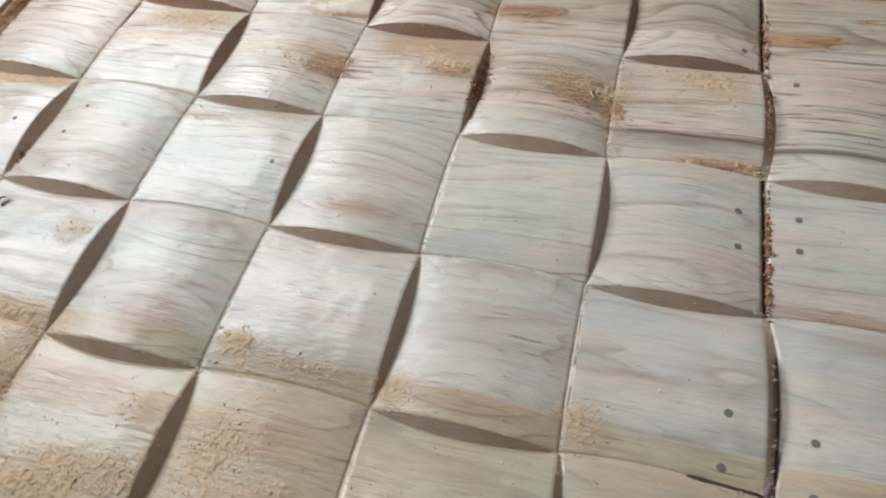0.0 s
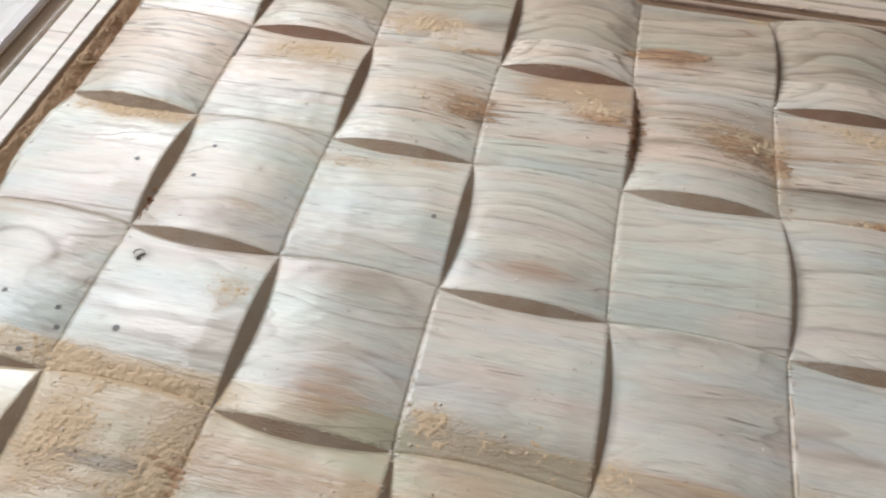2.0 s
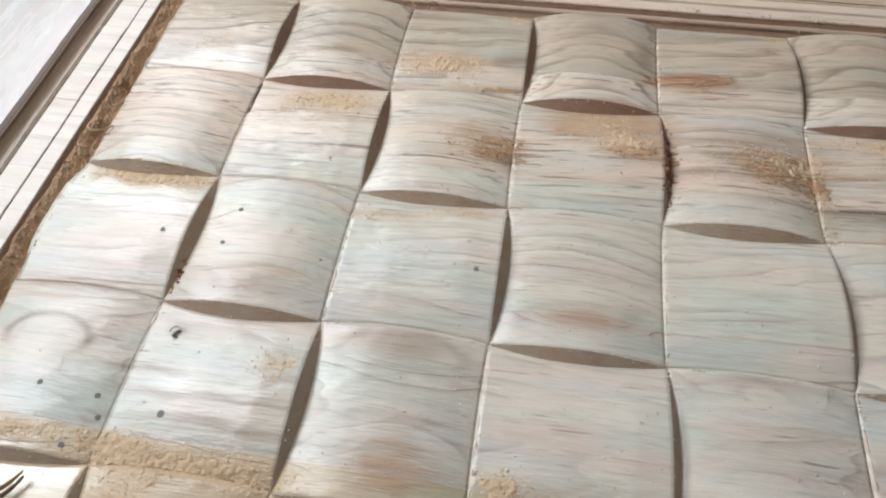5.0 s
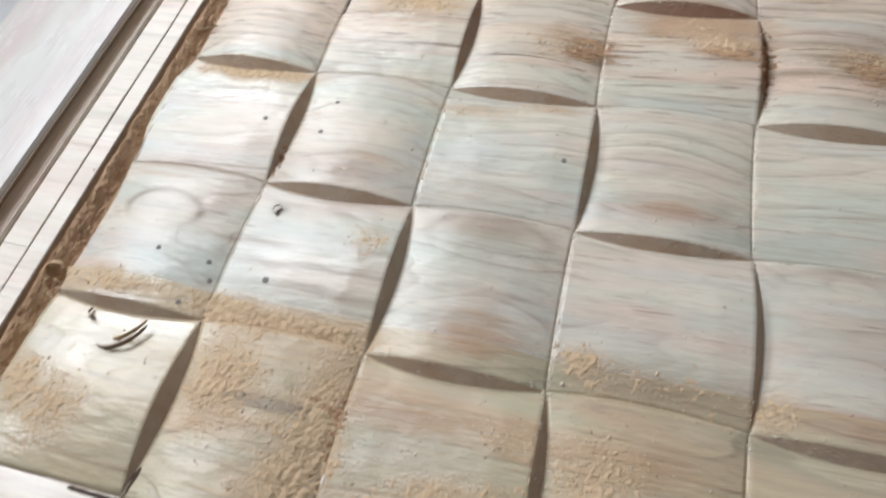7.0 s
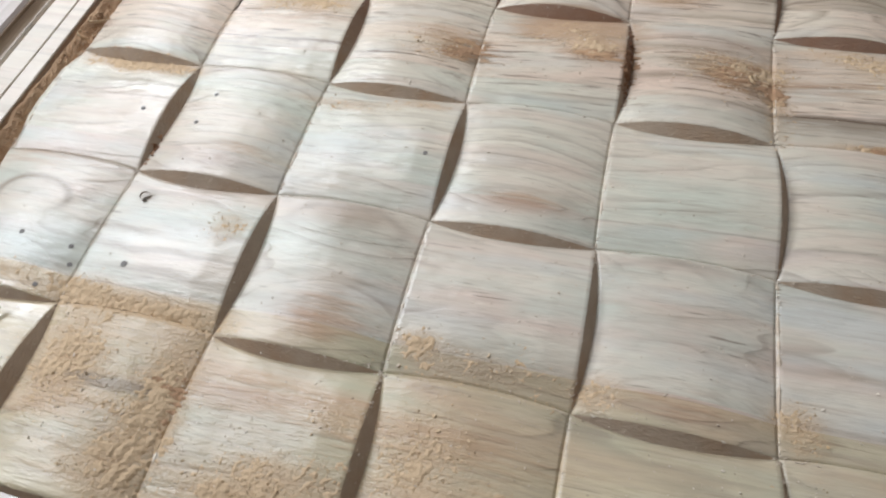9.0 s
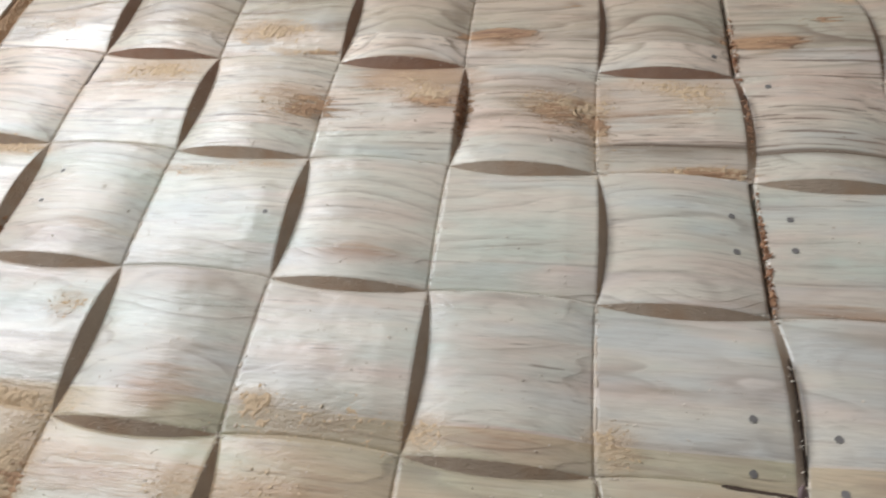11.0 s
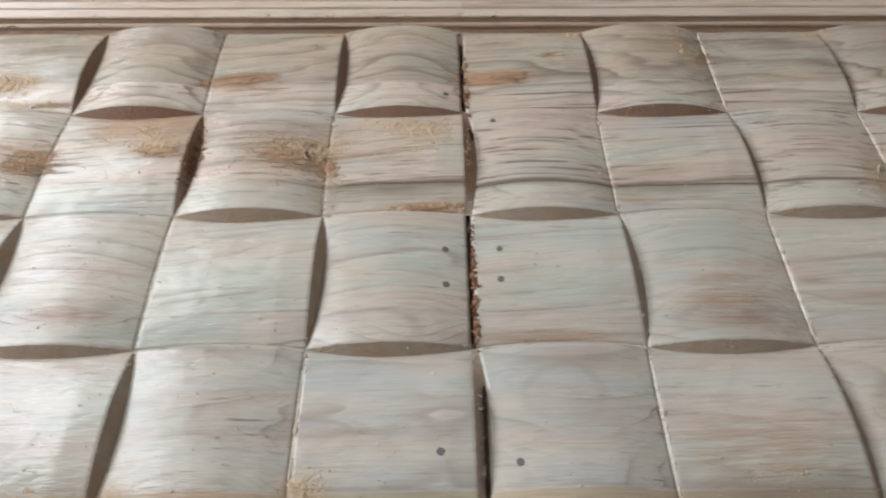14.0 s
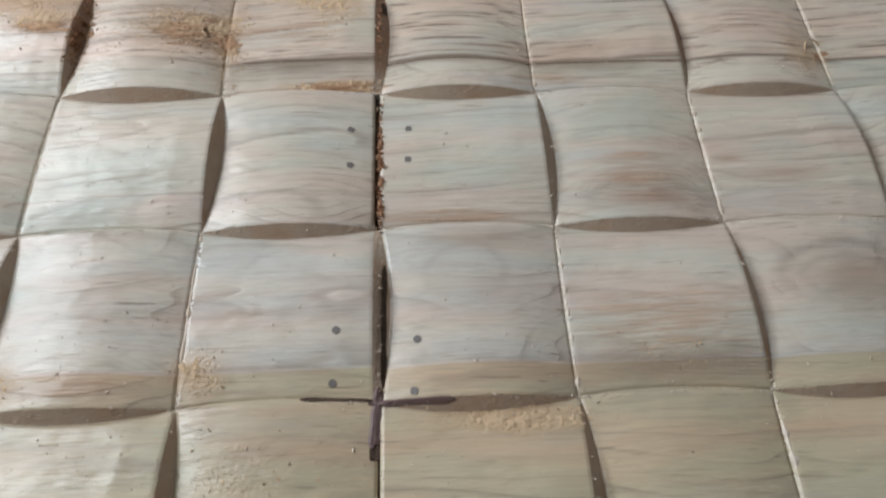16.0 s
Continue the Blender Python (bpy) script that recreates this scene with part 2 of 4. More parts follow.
def shaded_cut(name):
    """The rough cut faces turned from the window: shade put into the colour, browner than the planed faces."""
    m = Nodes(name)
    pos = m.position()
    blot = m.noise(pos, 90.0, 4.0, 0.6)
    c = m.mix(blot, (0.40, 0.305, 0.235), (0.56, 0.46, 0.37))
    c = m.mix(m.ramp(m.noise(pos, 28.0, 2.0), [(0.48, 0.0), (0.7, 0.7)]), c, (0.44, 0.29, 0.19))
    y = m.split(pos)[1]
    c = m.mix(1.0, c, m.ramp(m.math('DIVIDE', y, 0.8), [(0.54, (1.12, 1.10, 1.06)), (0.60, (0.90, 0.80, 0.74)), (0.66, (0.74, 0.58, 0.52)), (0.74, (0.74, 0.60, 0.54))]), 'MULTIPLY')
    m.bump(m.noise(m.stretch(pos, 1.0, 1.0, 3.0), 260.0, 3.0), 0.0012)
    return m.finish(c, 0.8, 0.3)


def plain(name, color, rough=0.7, vary=0.25, scale=60.0, relief=0.0006, specular=0.4, metal=0.0):
    m = Nodes(name)
    pos = m.position()
    spots = m.noise(pos, scale, 4.0, 0.6)
    cloud = m.noise(pos, scale * 0.12, 2.0)
    dim = tuple(v * (1 - vary) for v in color)
    c = m.mix(spots, dim, color)
    c = m.mix(m.math('MULTIPLY', cloud, 0.5), c, tuple(min(1, v * (1 + vary)) for v in color))
    m.bump(spots, relief)
    m.shader.inputs["Metallic"].default_value = metal
    return m.finish(c, rough, specular)


def chips(name, dark, pale):
    """Loose chips, each of its own tone."""
    m = Nodes(name)
    n = m.tree.nodes.new("ShaderNodeNewGeometry")
    c = m.mix(n.outputs["Random Per Island"], dark, pale)
    return m.finish(c, 0.85, 0.2)


WOOD = wood("carved_pine", ring=0.0125)
SHADED_CUT = shaded_cut("shaded_cut_face")
# the bluish tint puts the window's reflection into the stile's base colour
WOOD_FRAME = wood("planed_pine_upright", "y", 0.125, -0.225, stained=False, green=0.25, ring=0.03, gloss=0.20, tint=(0.88, 0.90, 0.965), calm=0.12, relief=0.0003)
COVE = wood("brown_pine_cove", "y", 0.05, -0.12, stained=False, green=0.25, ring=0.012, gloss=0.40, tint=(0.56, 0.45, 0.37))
WOOD_RAIL = wood("planed_pine_rail", "x", 0.125, 0.80, stained=False, green=0.25, ring=0.011, gloss=0.42, tint=(0.92, 0.78, 0.69))
# the brown tint holds groove dust and the groove's shade together
GROOVE = wood("dusty_shaded_groove_pine", "y", 0.03, -0.074, stained=False, green=0.25, gloss=0.6, tint=(0.70, 0.50, 0.36))
WOOD_STRIP = wood("pine_strip", "x", 0.145, 0.025, stained=False, green=0.25, ring=0.02, gloss=0.30, tint=(1.05, 1.0, 0.96), calm=0.55, relief=0.0009)
WOOD_SILL = wood("pine_bottom_strip", "x", 0.06, -0.09, stained=False, green=0.25, ring=0.014, gloss=0.10, tint=(0.92, 0.83, 0.73), calm=0.6, relief=0.0002)
WOOD_STRIP_X = wood("pine_strip_rail", "x", 0.031, -0.034, stained=False, green=0.25, ring=0.012, gloss=0.34, tint=(1.18, 1.05, 0.97), calm=0.7)
BACKING = plain("dusty_backing", (0.27, 0.165, 0.10), 0.9, 0.5, 160.0, 0.002)
NAIL = plain("nail_steel", (0.19, 0.172, 0.158), 0.65, 0.4, 500.0, 0.0003, 0.4)
DUST = chips("sawdust_chips", (0.52, 0.36, 0.21), (0.72, 0.56, 0.38))
BROWN_DUST = chips("brown_chips", (0.40, 0.265, 0.165), (0.62, 0.46, 0.31))
FIBRE = chips("pale_fibres", (0.56, 0.46, 0.36), (0.73, 0.65, 0.55))
TORN_DUST = chips("torn_chips", (0.36, 0.23, 0.135), (0.64, 0.47, 0.31))
RED_DUST = chips("reddish_chips", (0.20, 0.09, 0.05), (0.50, 0.29, 0.17))
SHAVING = chips("curled_shaving", (0.50, 0.36, 0.22), (0.62, 0.47, 0.32))
BARK = plain("dark_splinter", (0.24, 0.165, 0.115), 0.7, 0.4, 200.0)
# dark colours for strips that paint the shade inside joints and holes
GAP_SHADE = plain("gap_shade", (0.075, 0.048, 0.034), 0.9, 0.5, 300.0, 0.002)
JOINT_DARK = plain("purplish_joint_dark", (0.19, 0.125, 0.118), 0.45, 0.4, 300.0, 0.0012)
PACKED = plain("packed_sawdust", (0.57, 0.375, 0.235), 0.95, 0.45, 420.0, 0.002, 0.1)
PLASTER = plain("plaster", (0.46, 0.435, 0.41), 0.9, 0.12, 12.0)
CONCRETE = plain("concrete", (0.42, 0.415, 0.41), 0.85, 0.3, 25.0)


# ---- helpers for meshes ----
def part(name, bm, material, parent=None, label="", smooth=False):
    mesh = bpy.data.meshes.new(name)
    bm.to_mesh(mesh)
    bm.free()
    mesh.materials.append(material)
    if smooth:
        for p in mesh.polygons:
            p.use_smooth = True
    ob = new(name, mesh)
    ob.parent = parent
    return tagged(ob, label)


def box(x0, x1, y0, y1, z0, z1, bevel=0.0):
    bm = bmesh.new()
    bmesh.ops.create_cube(bm, size=1)
    for v in bm.verts:
        v.co = Vector(((x0 + x1) / 2 + v.co.x * (x1 - x0), (y0 + y1) / 2 + v.co.y * (y1 - y0), (z0 + z1) / 2 + v.co.z * (z1 - z0)))
    if bevel:
        bmesh.ops.bevel(bm, geom=bm.edges[:], offset=bevel, segments=2, affect='EDGES')
    return bm


# ---- room ----
def room():
    x0, x1, y0, y1, top = -1.25, 3.4, -2.6, 3.1, 2.8
    tagged(part("floor", box(x0 - 0.2, x1 + 0.2, y0 - 0.2, y1 + 0.2, FLOOR_Z - 0.2, FLOOR_Z), CONCRETE),
           "worn grey concrete workshop floor", "floor", kind="structure")
    tagged(part("ceiling", box(x0 - 0.2, x1 + 0.2, y0 - 0.2, y1 + 0.2, top, top + 0.15), PLASTER),
           "plain pale plastered ceiling", "ceiling", kind="structure")
    for name, b in (("wall_north", (x0 - 0.2, x1 + 0.2, y1, y1 + 0.2)), ("wall_south", (x0 - 0.2, x1 + 0.2, y0 - 0.2, y0)), ("wall_east", (x1, x1 + 0.2, y0, y1))):
        tagged(part(name, box(*b, FLOOR_Z, top), PLASTER), "plain pale plastered wall", "wall", kind="structure")
    # west wall with a wide window opening
    wy0, wy1, wz0, wz1 = -0.1, 2.4, 0.95, 2.25
    bm = bmesh.new()
    for b in ((y0, wy0, FLOOR_Z, top), (wy1, y1, FLOOR_Z, top), (wy0, wy1, FLOOR_Z, wz0), (wy0, wy1, wz1, top)):
        piece = box(x0 - 0.2, x0, *b)
        tmp = bpy.data.meshes.new("tmp")
        piece.to_mesh(tmp)
        piece.free()
        bm.from_mesh(tmp)
        bpy.data.meshes.remove(tmp)
    tagged(part("wall_west", bm, PLASTER), "plain pale plastered wall with a wide window opening", "wall", kind="structure")


room()


# ---- the carved door ----
def rough(x, y):
    """Slight unevenness of hand carving."""
    return 0.0006 * noise.noise((x * 22, y * 22, 1.3)) + 0.0003 * noise.noise((x * 70, y * 120, 4.1))


rng = random.Random(4)
LIFT = {(c, r): BULGE * rng.uniform(0.92, 1.08) for c in range(-1, COLS + 1) for r in range(-1, ROWS + 1)}


def arched_x(c, r):
    """True where the pillow bends along x, so that its near and far edges stand proud."""
    return (c + r) % 2 == 1


def taper(c, r, q):
    """The pillows rise towards the near edge, or towards the right-hand edge, shaped to fit the camera's view."""
    q = min(max(q, 0.0), 1.0)
    if arched_x(c, r):
        return 1.0 if r == ROWS - 1 else 1.0 - 0.4 * q
    return 0.18 + 0.82 * min(1.0, q * 1.25)


def arch(s):
    s = min(max(s, 0.0), 1.0)
    return 1 - (2 * s - 1) ** 2


def pillow(c, r, x, y):
    u, v = x / C - c, y / C - r
    s = u if arched_x(c, r) else v
    return LIFT[c, r] * taper(c, r, v if arched_x(c, r) else u) * arch(s) + rough(x, y)


def surface(x, y):
    if not (0 <= x <= W and 0 <= y <= H):
        return groove(x, y)
    c, r = min(int(x // C), COLS - 1), min(int(y // C), ROWS - 1)
    z = pillow(c, r, x, y)
    u, v = x / C - c, y / C - r
    if arched_x(c, r):
        for dc, q, off in ((-1, 1.0, u), (1, 0.0, 1 - u)):
            if 0 <= c + dc < COLS:
                z = max(z, LIFT[c + dc, r] * taper(c + dc, r, q) * arch(v) - off * C * SLOPE)
    else:
        for dr, q, off in ((-1, 1.0, v), (1, 0.0, 1 - v)):
            if 0 <= r + dr < ROWS:
                z = max(z, LIFT[c, r + dr] * taper(c, r + dr, q) * arch(u) - off * C * SLOPE)
    return z


def mound(d, y):
    """Height of the sawdust packed in the groove, at distance d from the weave."""
    s = min(max((d - 0.004) / 0.0190, 0.0), 1.0)
    lumps = 0.0022 * noise.noise((d * 110, y * 55, 0.4)) + 0.0013 * noise.noise((d * 420, y * 300, 2.4))
    lip = 0.006 * max(0.0, (d - 0.0222) / 0.003)
    return -0.0118 + 0.0125 * s * s * (3 - 2 * s) + lumps * min(1.0, (0.0260 - d) / 0.004) - lip


def groove(x, y):
    """Height of the groove and ledge round the weave."""
    if y < 0:
        return 0.0
    if x < 0 and -x < 0.0250:
        return mound(-x, y)
    d = max(-x, x - W, y - H)
    if d < 0.014:
        return -0.0155
    return min(-0.010 + (d - 0.0145) * 1.5, 0.004)


def bite(c, r, s, lift):
    """How far the neighbour's slanted face cuts into the low edge of this pillow, at share s along the edge."""
    rise, own, w = lift * arch(s), LIFT[c, r] * taper(c, r, s), 0.0
    for _ in range(12):
        w = max(0.0, (rise - own * arch(w / C)) / SLOPE)
        w = min(w, 0.03)
    return w * 0.92


# stains: x, y, half width, half depth, strength
SAWDUST_A = [(0.510, 0.530, 0.050, 0.020, 0.6), (0.385, 0.487, 0.050, 0.022, 0.5), (0.665, 0.487, 0.040, 0.030, 0.3), (0.335, 0.602, 0.045, 0.014, 1.2),
             (0.365, 0.573, 0.04, 0.006, 0.7), (0.775, 0.537, 0.055, 0.014, 0.7), (0.79, 0.427, 0.045, 0.006, 0.9), (0.080, 0.408, 0.055, 0.011, 1.7),
             (0.225, 0.530, 0.050, 0.020, 1.1), (0.215, 0.150, 0.070, 0.010, 1.0), (0.160, 0.156, 0.022, 0.012, 1.0), (0.255, 0.232, 0.022, 0.016, 0.6),
             (0.05, 0.155, 0.065, 0.012, 0.8), (0.180, 0.096, 0.034, 0.036, 1.2), (0.262, 0.070, 0.024, 0.065, 1.2), (0.055, 0.05, 0.03, 0.03, 0.8)]
SAWDUST_B = [(0.015, 0.06, 0.016, 0.025, 0.9), (0.375, 0.045, 0.05, 0.022, 0.8), (0.335, 0.030, 0.03, 0.012, 0.8), (0.465, 0.080, 0.035, 0.045, 0.7),
             (0.49, 0.158, 0.07, 0.016, 0.45), (0.445, 0.170, 0.018, 0.010, 0.9), (0.745, 0.09, 0.045, 0.03, 0.4), (0.93, 0.126, 0.05, 0.010, 1.2),
             (0.575, 0.155, 0.015, 0.012, 0.8), (1.05, 0.172, 0.05, 0.02, 0.35), (1.245, 0.465, 0.022, 0.03, 0.6), (0.715, 0.165, 0.018, 0.020, 0.8),
             (0.877, 0.600, 0.030, 0.006, 0.4), (0.60, 0.592, 0.030, 0.006, 0.4), (0.70, 0.47, 0.012, 0.05, 0.6), (0.385, 0.405, 0.03, 0.008, 0.6)]
SAWDUST_C = [(0.685, 0.692, 0.015, 0.012, 0.9), (0.965, 0.690, 0.018, 0.012, 0.9), (1.095, 0.655, 0.018, 0.035, 0.6), (0.405, 0.690, 0.02, 0.01, 0.7), (1.255, 0.688, 0.02, 0.012, 0.8),
             (0.530, 0.505, 0.030, 0.012, 0.7), (0.655, 0.505, 0.045, 0.015, 0.6), (0.800, 0.515, 0.03, 0.02, 0.5), (0.300, 0.395, 0.05, 0.010, 0.5), (0.07, 0.60, 0.05, 0.02, 0.4),
             (0.235, 0.030, 0.03, 0.02, 0.4), (0.400, 0.095, 0.025, 0.012, 0.6), (0.515, 0.045, 0.03, 0.03, 0.5)]
WARM_B = [(0.515, 0.536, 0.046, 0.022, 2.6), (0.530, 0.497, 0.035, 0.010, 1.3), (0.390, 0.500, 0.045, 0.025, 0.8), (0.665, 0.495, 0.045, 0.022, 1.2), (0.780, 0.500, 0.06, 0.02, 0.6), (0.33, 0.62, 0.06, 0.02, 0.5),
          (0.99, 0.435, 0.09, 0.012, 0.5), (0.22, 0.50, 0.06, 0.03, 0.4), (0.34, 0.10, 0.08, 0.02, 0.6), (0.50, 0.10, 0.08, 0.015, 0.5), (1.05, 0.195, 0.065, 0.022, 0.8), (1.06, 0.66, 0.06, 0.03, 0.5)]
WARM = [(0.595, 0.606, 0.032, 0.009, 3.0), (0.872, 0.612, 0.034, 0.009, 3.0), (0.49, 0.314, 0.038, 0.012, 0.55), (0.23, 0.318, 0.035, 0.016, 0.5),
        (1.055, 0.318, 0.048, 0.014, 0.65), (1.055, 0.340, 0.035, 0.007, 0.7), (0.365, 0.172, 0.03, 0.022, 0.8), (0.185, 0.085, 0.045, 0.05, 0.6),
        (0.05, 0.275, 0.08, 0.012, 0.5), (0.90, 0.29, 0.05, 0.008, 0.7), (0.50, 0.533, 0.06, 0.022, 0.5), (0.63, 0.157, 0.045, 0.012, 0.6),
        (0.10, 0.555, 0.04, 0.012, 0.4), (0.46, 0.075, 0.06, 0.05, 0.4), (1.02, 0.36, 0.03, 0.006, 0.5), (0.76, 0.277, 0.03, 0.006, 0.7)]
DARK = [(0.205, 0.199, 0.060, 0.0032, 1.3), (0.225, 0.179, 0.060, 0.0032, 1.3), (0.160, 0.217, 0.040, 0.0024, 1.0), (0.367, 0.204, 0.050, 0.0020, 0.6), (0.100, 0.382, 0.060, 0.0025, 0.6), (0.070, 0.360, 0.050, 0.0020, 0.5),
        (0.600, 0.482, 0.050, 0.0035, 0.9), (0.625, 0.508, 0.045, 0.0025, 0.8), (0.770, 0.448, 0.060, 0.0050, 0.6), (1.040, 0.447, 0.070, 0.0060, 0.7), (0.740, 0.207, 0.040, 0.0022, 0.7), (0.690, 0.640, 0.050, 0.0020, 0.6),
        (0.330, 0.665, 0.055, 0.0012, 1.2), (0.355, 0.262, 0.040, 0.012, 0.45), (0.415, 0.478, 0.010, 0.012, 1.0), (0.49, 0.156, 0.075, 0.016, 0.55), (1.05, 0.160, 0.07, 0.014, 0.6),
        (0.228, 0.084, 0.050, 0.0036, 1.2), (0.072, 0.105, 0.024, 0.010, 0.5), (0.98, 0.4545, 0.145, 0.003, 1.0), (0.74, 0.4545, 0.10, 0.003, 0.8), (0.625, 0.525, 0.07, 0.004, 0.7),
        (0.545, 0.640, 0.012, 0.02, 0.6), (0.69, 0.48, 0.012, 0.02, 0.7), (0.835, 0.25, 0.01, 0.02, 0.4), (0.92, 0.265, 0.05, 0.01, 0.35),
        (1.20, 0.215, 0.035, 0.02, 0.35), (0.165, 0.253, 0.007, 0.005, 1.2), (0.09, 0.485, 0.02, 0.008, 0.3), (0.75, 0.44, 0.09, 0.012, 0.3)]


KNOTS = [(0.062, 0.232, 0.034, 0.020, 0.2), (0.355, 0.262, 0.045, 0.014, 0.8), (0.490, 0.314, 0.040, 0.012, 0.7), (1.20, 0.212, 0.055, 0.032, 1.0),
         (0.635, 0.258, 0.055, 0.018, 0.5), (1.06, 0.318, 0.050, 0.020, 0.8), 
         (0.24, 0.52, 0.03, 0.02, 0.7), (0.79, 0.300, 0.035, 0.02, 0.6)]


TOP_KNOTS = [(0.50, 0.595, 0.085, 0.07, 0.55), (0.765, 0.590, 0.080, 0.07, 0.6), (1.06, 0.590, 0.085, 0.075, 0.6), (0.21, 0.595, 0.08, 0.07, 0.5), (1.33, 0.595, 0.085, 0.07, 0.55), (0.92, 0.60, 0.05, 0.03, 0.3)]


# smooth heartwood blushes, dark rings round knots, and torn-out patches
HEARTS = [(0.347, 0.268, 0.040, 0.011, 0.55), (0.494, 0.309, 0.036, 0.010, 0.75), (0.212, 0.302, 0.034, 0.014, 0.5), (0.350, 0.166, 0.030, 0.020, 0.62), (0.050, 0.287, 0.075, 0.009, 0.45),
          (1.058, 0.300, 0.036, 0.009, 0.75), (1.045, 0.318, 0.026, 0.004, 0.7), (1.180, 0.323, 0.034, 0.006, 0.55), (1.136, 0.342, 0.016, 0.003, 0.9), (1.215, 0.226, 0.030, 0.016, 0.5),
          (0.869, 0.289, 0.050, 0.005, 0.6), (1.02, 0.470, 0.10, 0.008, 0.35), (0.62, 0.155, 0.05, 0.006, 0.5), (0.66, 0.535, 0.04, 0.010, 0.4), (0.32, 0.095, 0.05, 0.012, 0.4)]
HALOS = [(0.352, 0.258, 0.050, 0.018, 0.7), (0.062, 0.232, 0.036, 0.020, 0.35), (1.060, 0.300, 0.052, 0.015, 0.45), (0.494, 0.306, 0.056, 0.016, 0.35), (1.205, 0.226, 0.056, 0.030, 0.55), (1.205, 0.226, 0.038, 0.019, 0.45),
         (0.745, 0.292, 0.048, 0.020, 0.45), (0.905, 0.235, 0.030, 0.024, 0.35), (0.208, 0.456, 0.042, 0.018, 0.5), (0.208, 0.456, 0.026, 0.010, 0.5), (1.115, 0.645, 0.030, 0.030, 0.5), (0.635, 0.258, 0.06, 0.02, 0.35)]
TORN_OUT = [(0.593, 0.611, 0.034, 0.008, 1.9), (0.870, 0.610, 0.034, 0.008, 1.9), (0.662, 0.494, 0.034, 0.020, 0.75), (0.405, 0.487, 0.030, 0.018, 0.75), (0.535, 0.494, 0.030, 0.009, 0.75),
            (0.805, 0.427, 0.035, 0.005, 0.9), (0.700, 0.478, 0.010, 0.014, 0.8), (0.935, 0.642, 0.030, 0.006, 0.6), (0.665, 0.660, 0.030, 0.006, 0.5), (1.115, 0.650, 0.014, 0.020, 0.6), (0.398, 0.571, 0.025, 0.004, 0.6)]


def amount(spots, x, y):
    total = 0.0
    for sx, sy, rx, ry, k in spots:
        d = ((x - sx) / rx) ** 2 + ((y - sy) / ry) ** 2
        if d < 6:
            total += k * math.exp(-d * 0.9)
    return total


def knot_at(x, y):
    wob = 0.02 * noise.noise((x * 14, y * 14, 1.7))
    top = amount(TOP_KNOTS, x + wob, y + wob) * min(1.0, max(0.0, (y - 0.599) / 0.004))
    return amount(KNOTS, x, y) + top


def stain_at(x, y):
    wob = 0.012 * noise.noise((x * 25, y * 40, 7.7))
    d = amount(SAWDUST_A, x + wob, y + wob * 0.5) + amount(SAWDUST_B, x + wob, y + wob * 0.5) + amount(SAWDUST_C, x + wob, y + wob * 0.5)
    knot = math.hypot((x - 0.062) / 0.036, (y - 0.232) / 0.020)
    dark = amount(DARK, x + wob * 0.6, y + wob * 0.3) + 1.0 * math.exp(-((knot - 1) / 0.11) ** 2) * (0.12 + 0.88 * min(1.0, max(0.0, (y - 0.222) / 0.012)))
    return min(d, 1.4), min(amount(WARM, x + wob, y) + amount(WARM_B, x + wob, y), 3.0), min(dark, 1.3)


# glossier spots, set where window glare should show from the camera
GLARE_SPOTS = [(0.105, 0.130, 0.05, 0.016, 1.0), (0.045, 0.085, 0.03, 0.04, 0.9), (0.085, 0.375, 0.06, 0.02, 0.8), (0.19, 0.205, 0.05, 0.014, 0.3), (0.03, 0.015, 0.03, 0.02, 0.9), (0.09, 0.585, 0.05, 0.015, 0.7), (0.36, 0.45, 0.04, 0.02, 0.6)]


def blush_at(x, y):
    wob = 0.006 * noise.noise((x * 30, y * 55, 3.1))
    ring = 0.0
    for kx, ky, rx, ry, k in HALOS:
        d = math.hypot((x - kx + wob) / rx, (y - ky + wob * 0.6) / ry)
        ring += k * math.exp(-((d - 1) / 0.13) ** 2) * (0.25 + 0.75 * min(1.0, max(0.0, (y - ky) / ry + 0.4)))
    return min(1.5 * amount(HEARTS, x + wob, y + wob * 0.4), 1.0), min(ring, 1.0), min(amount(TORN_OUT, x + wob, y + wob * 0.3), 1.2)


door = tagged(new("woven_panel"), "unpainted pale pine panel carved in a basket weave, dusted with sawdust", "carved panel")
door.location = (W / 2, H / 2, FLOOR_Z)
door_inverse = Matrix.Translation((-W / 2, -H / 2, -FLOOR_Z))


def on_door(name, bm, material, label="", smooth=False):
    bm.transform(door_inverse)
    return part(name, bm, material, door, label, smooth)


EDGE = [(-0.10, 0.001), (0.10, 0.001), (0.145, 0.004), (0.20, 0.006), (0.235, 0.006), (0.285, 0.002), (0.335, -0.0055), (0.38, -0.006), (0.415, 0.002), (0.43, 0.005), (0.47, 0.003), (0.56, 0.0), (0.80, 0.0)]


def ragged_edge(y):
    """How far the outer edge of the first column was cut back."""
    for (a, u), (b, v) in zip(EDGE, EDGE[1:]):
        if a <= y <= b:
            s = (y - a) / (b - a)
            return u + (v - u) * s * s * (3 - 2 * s)
    return 0.0


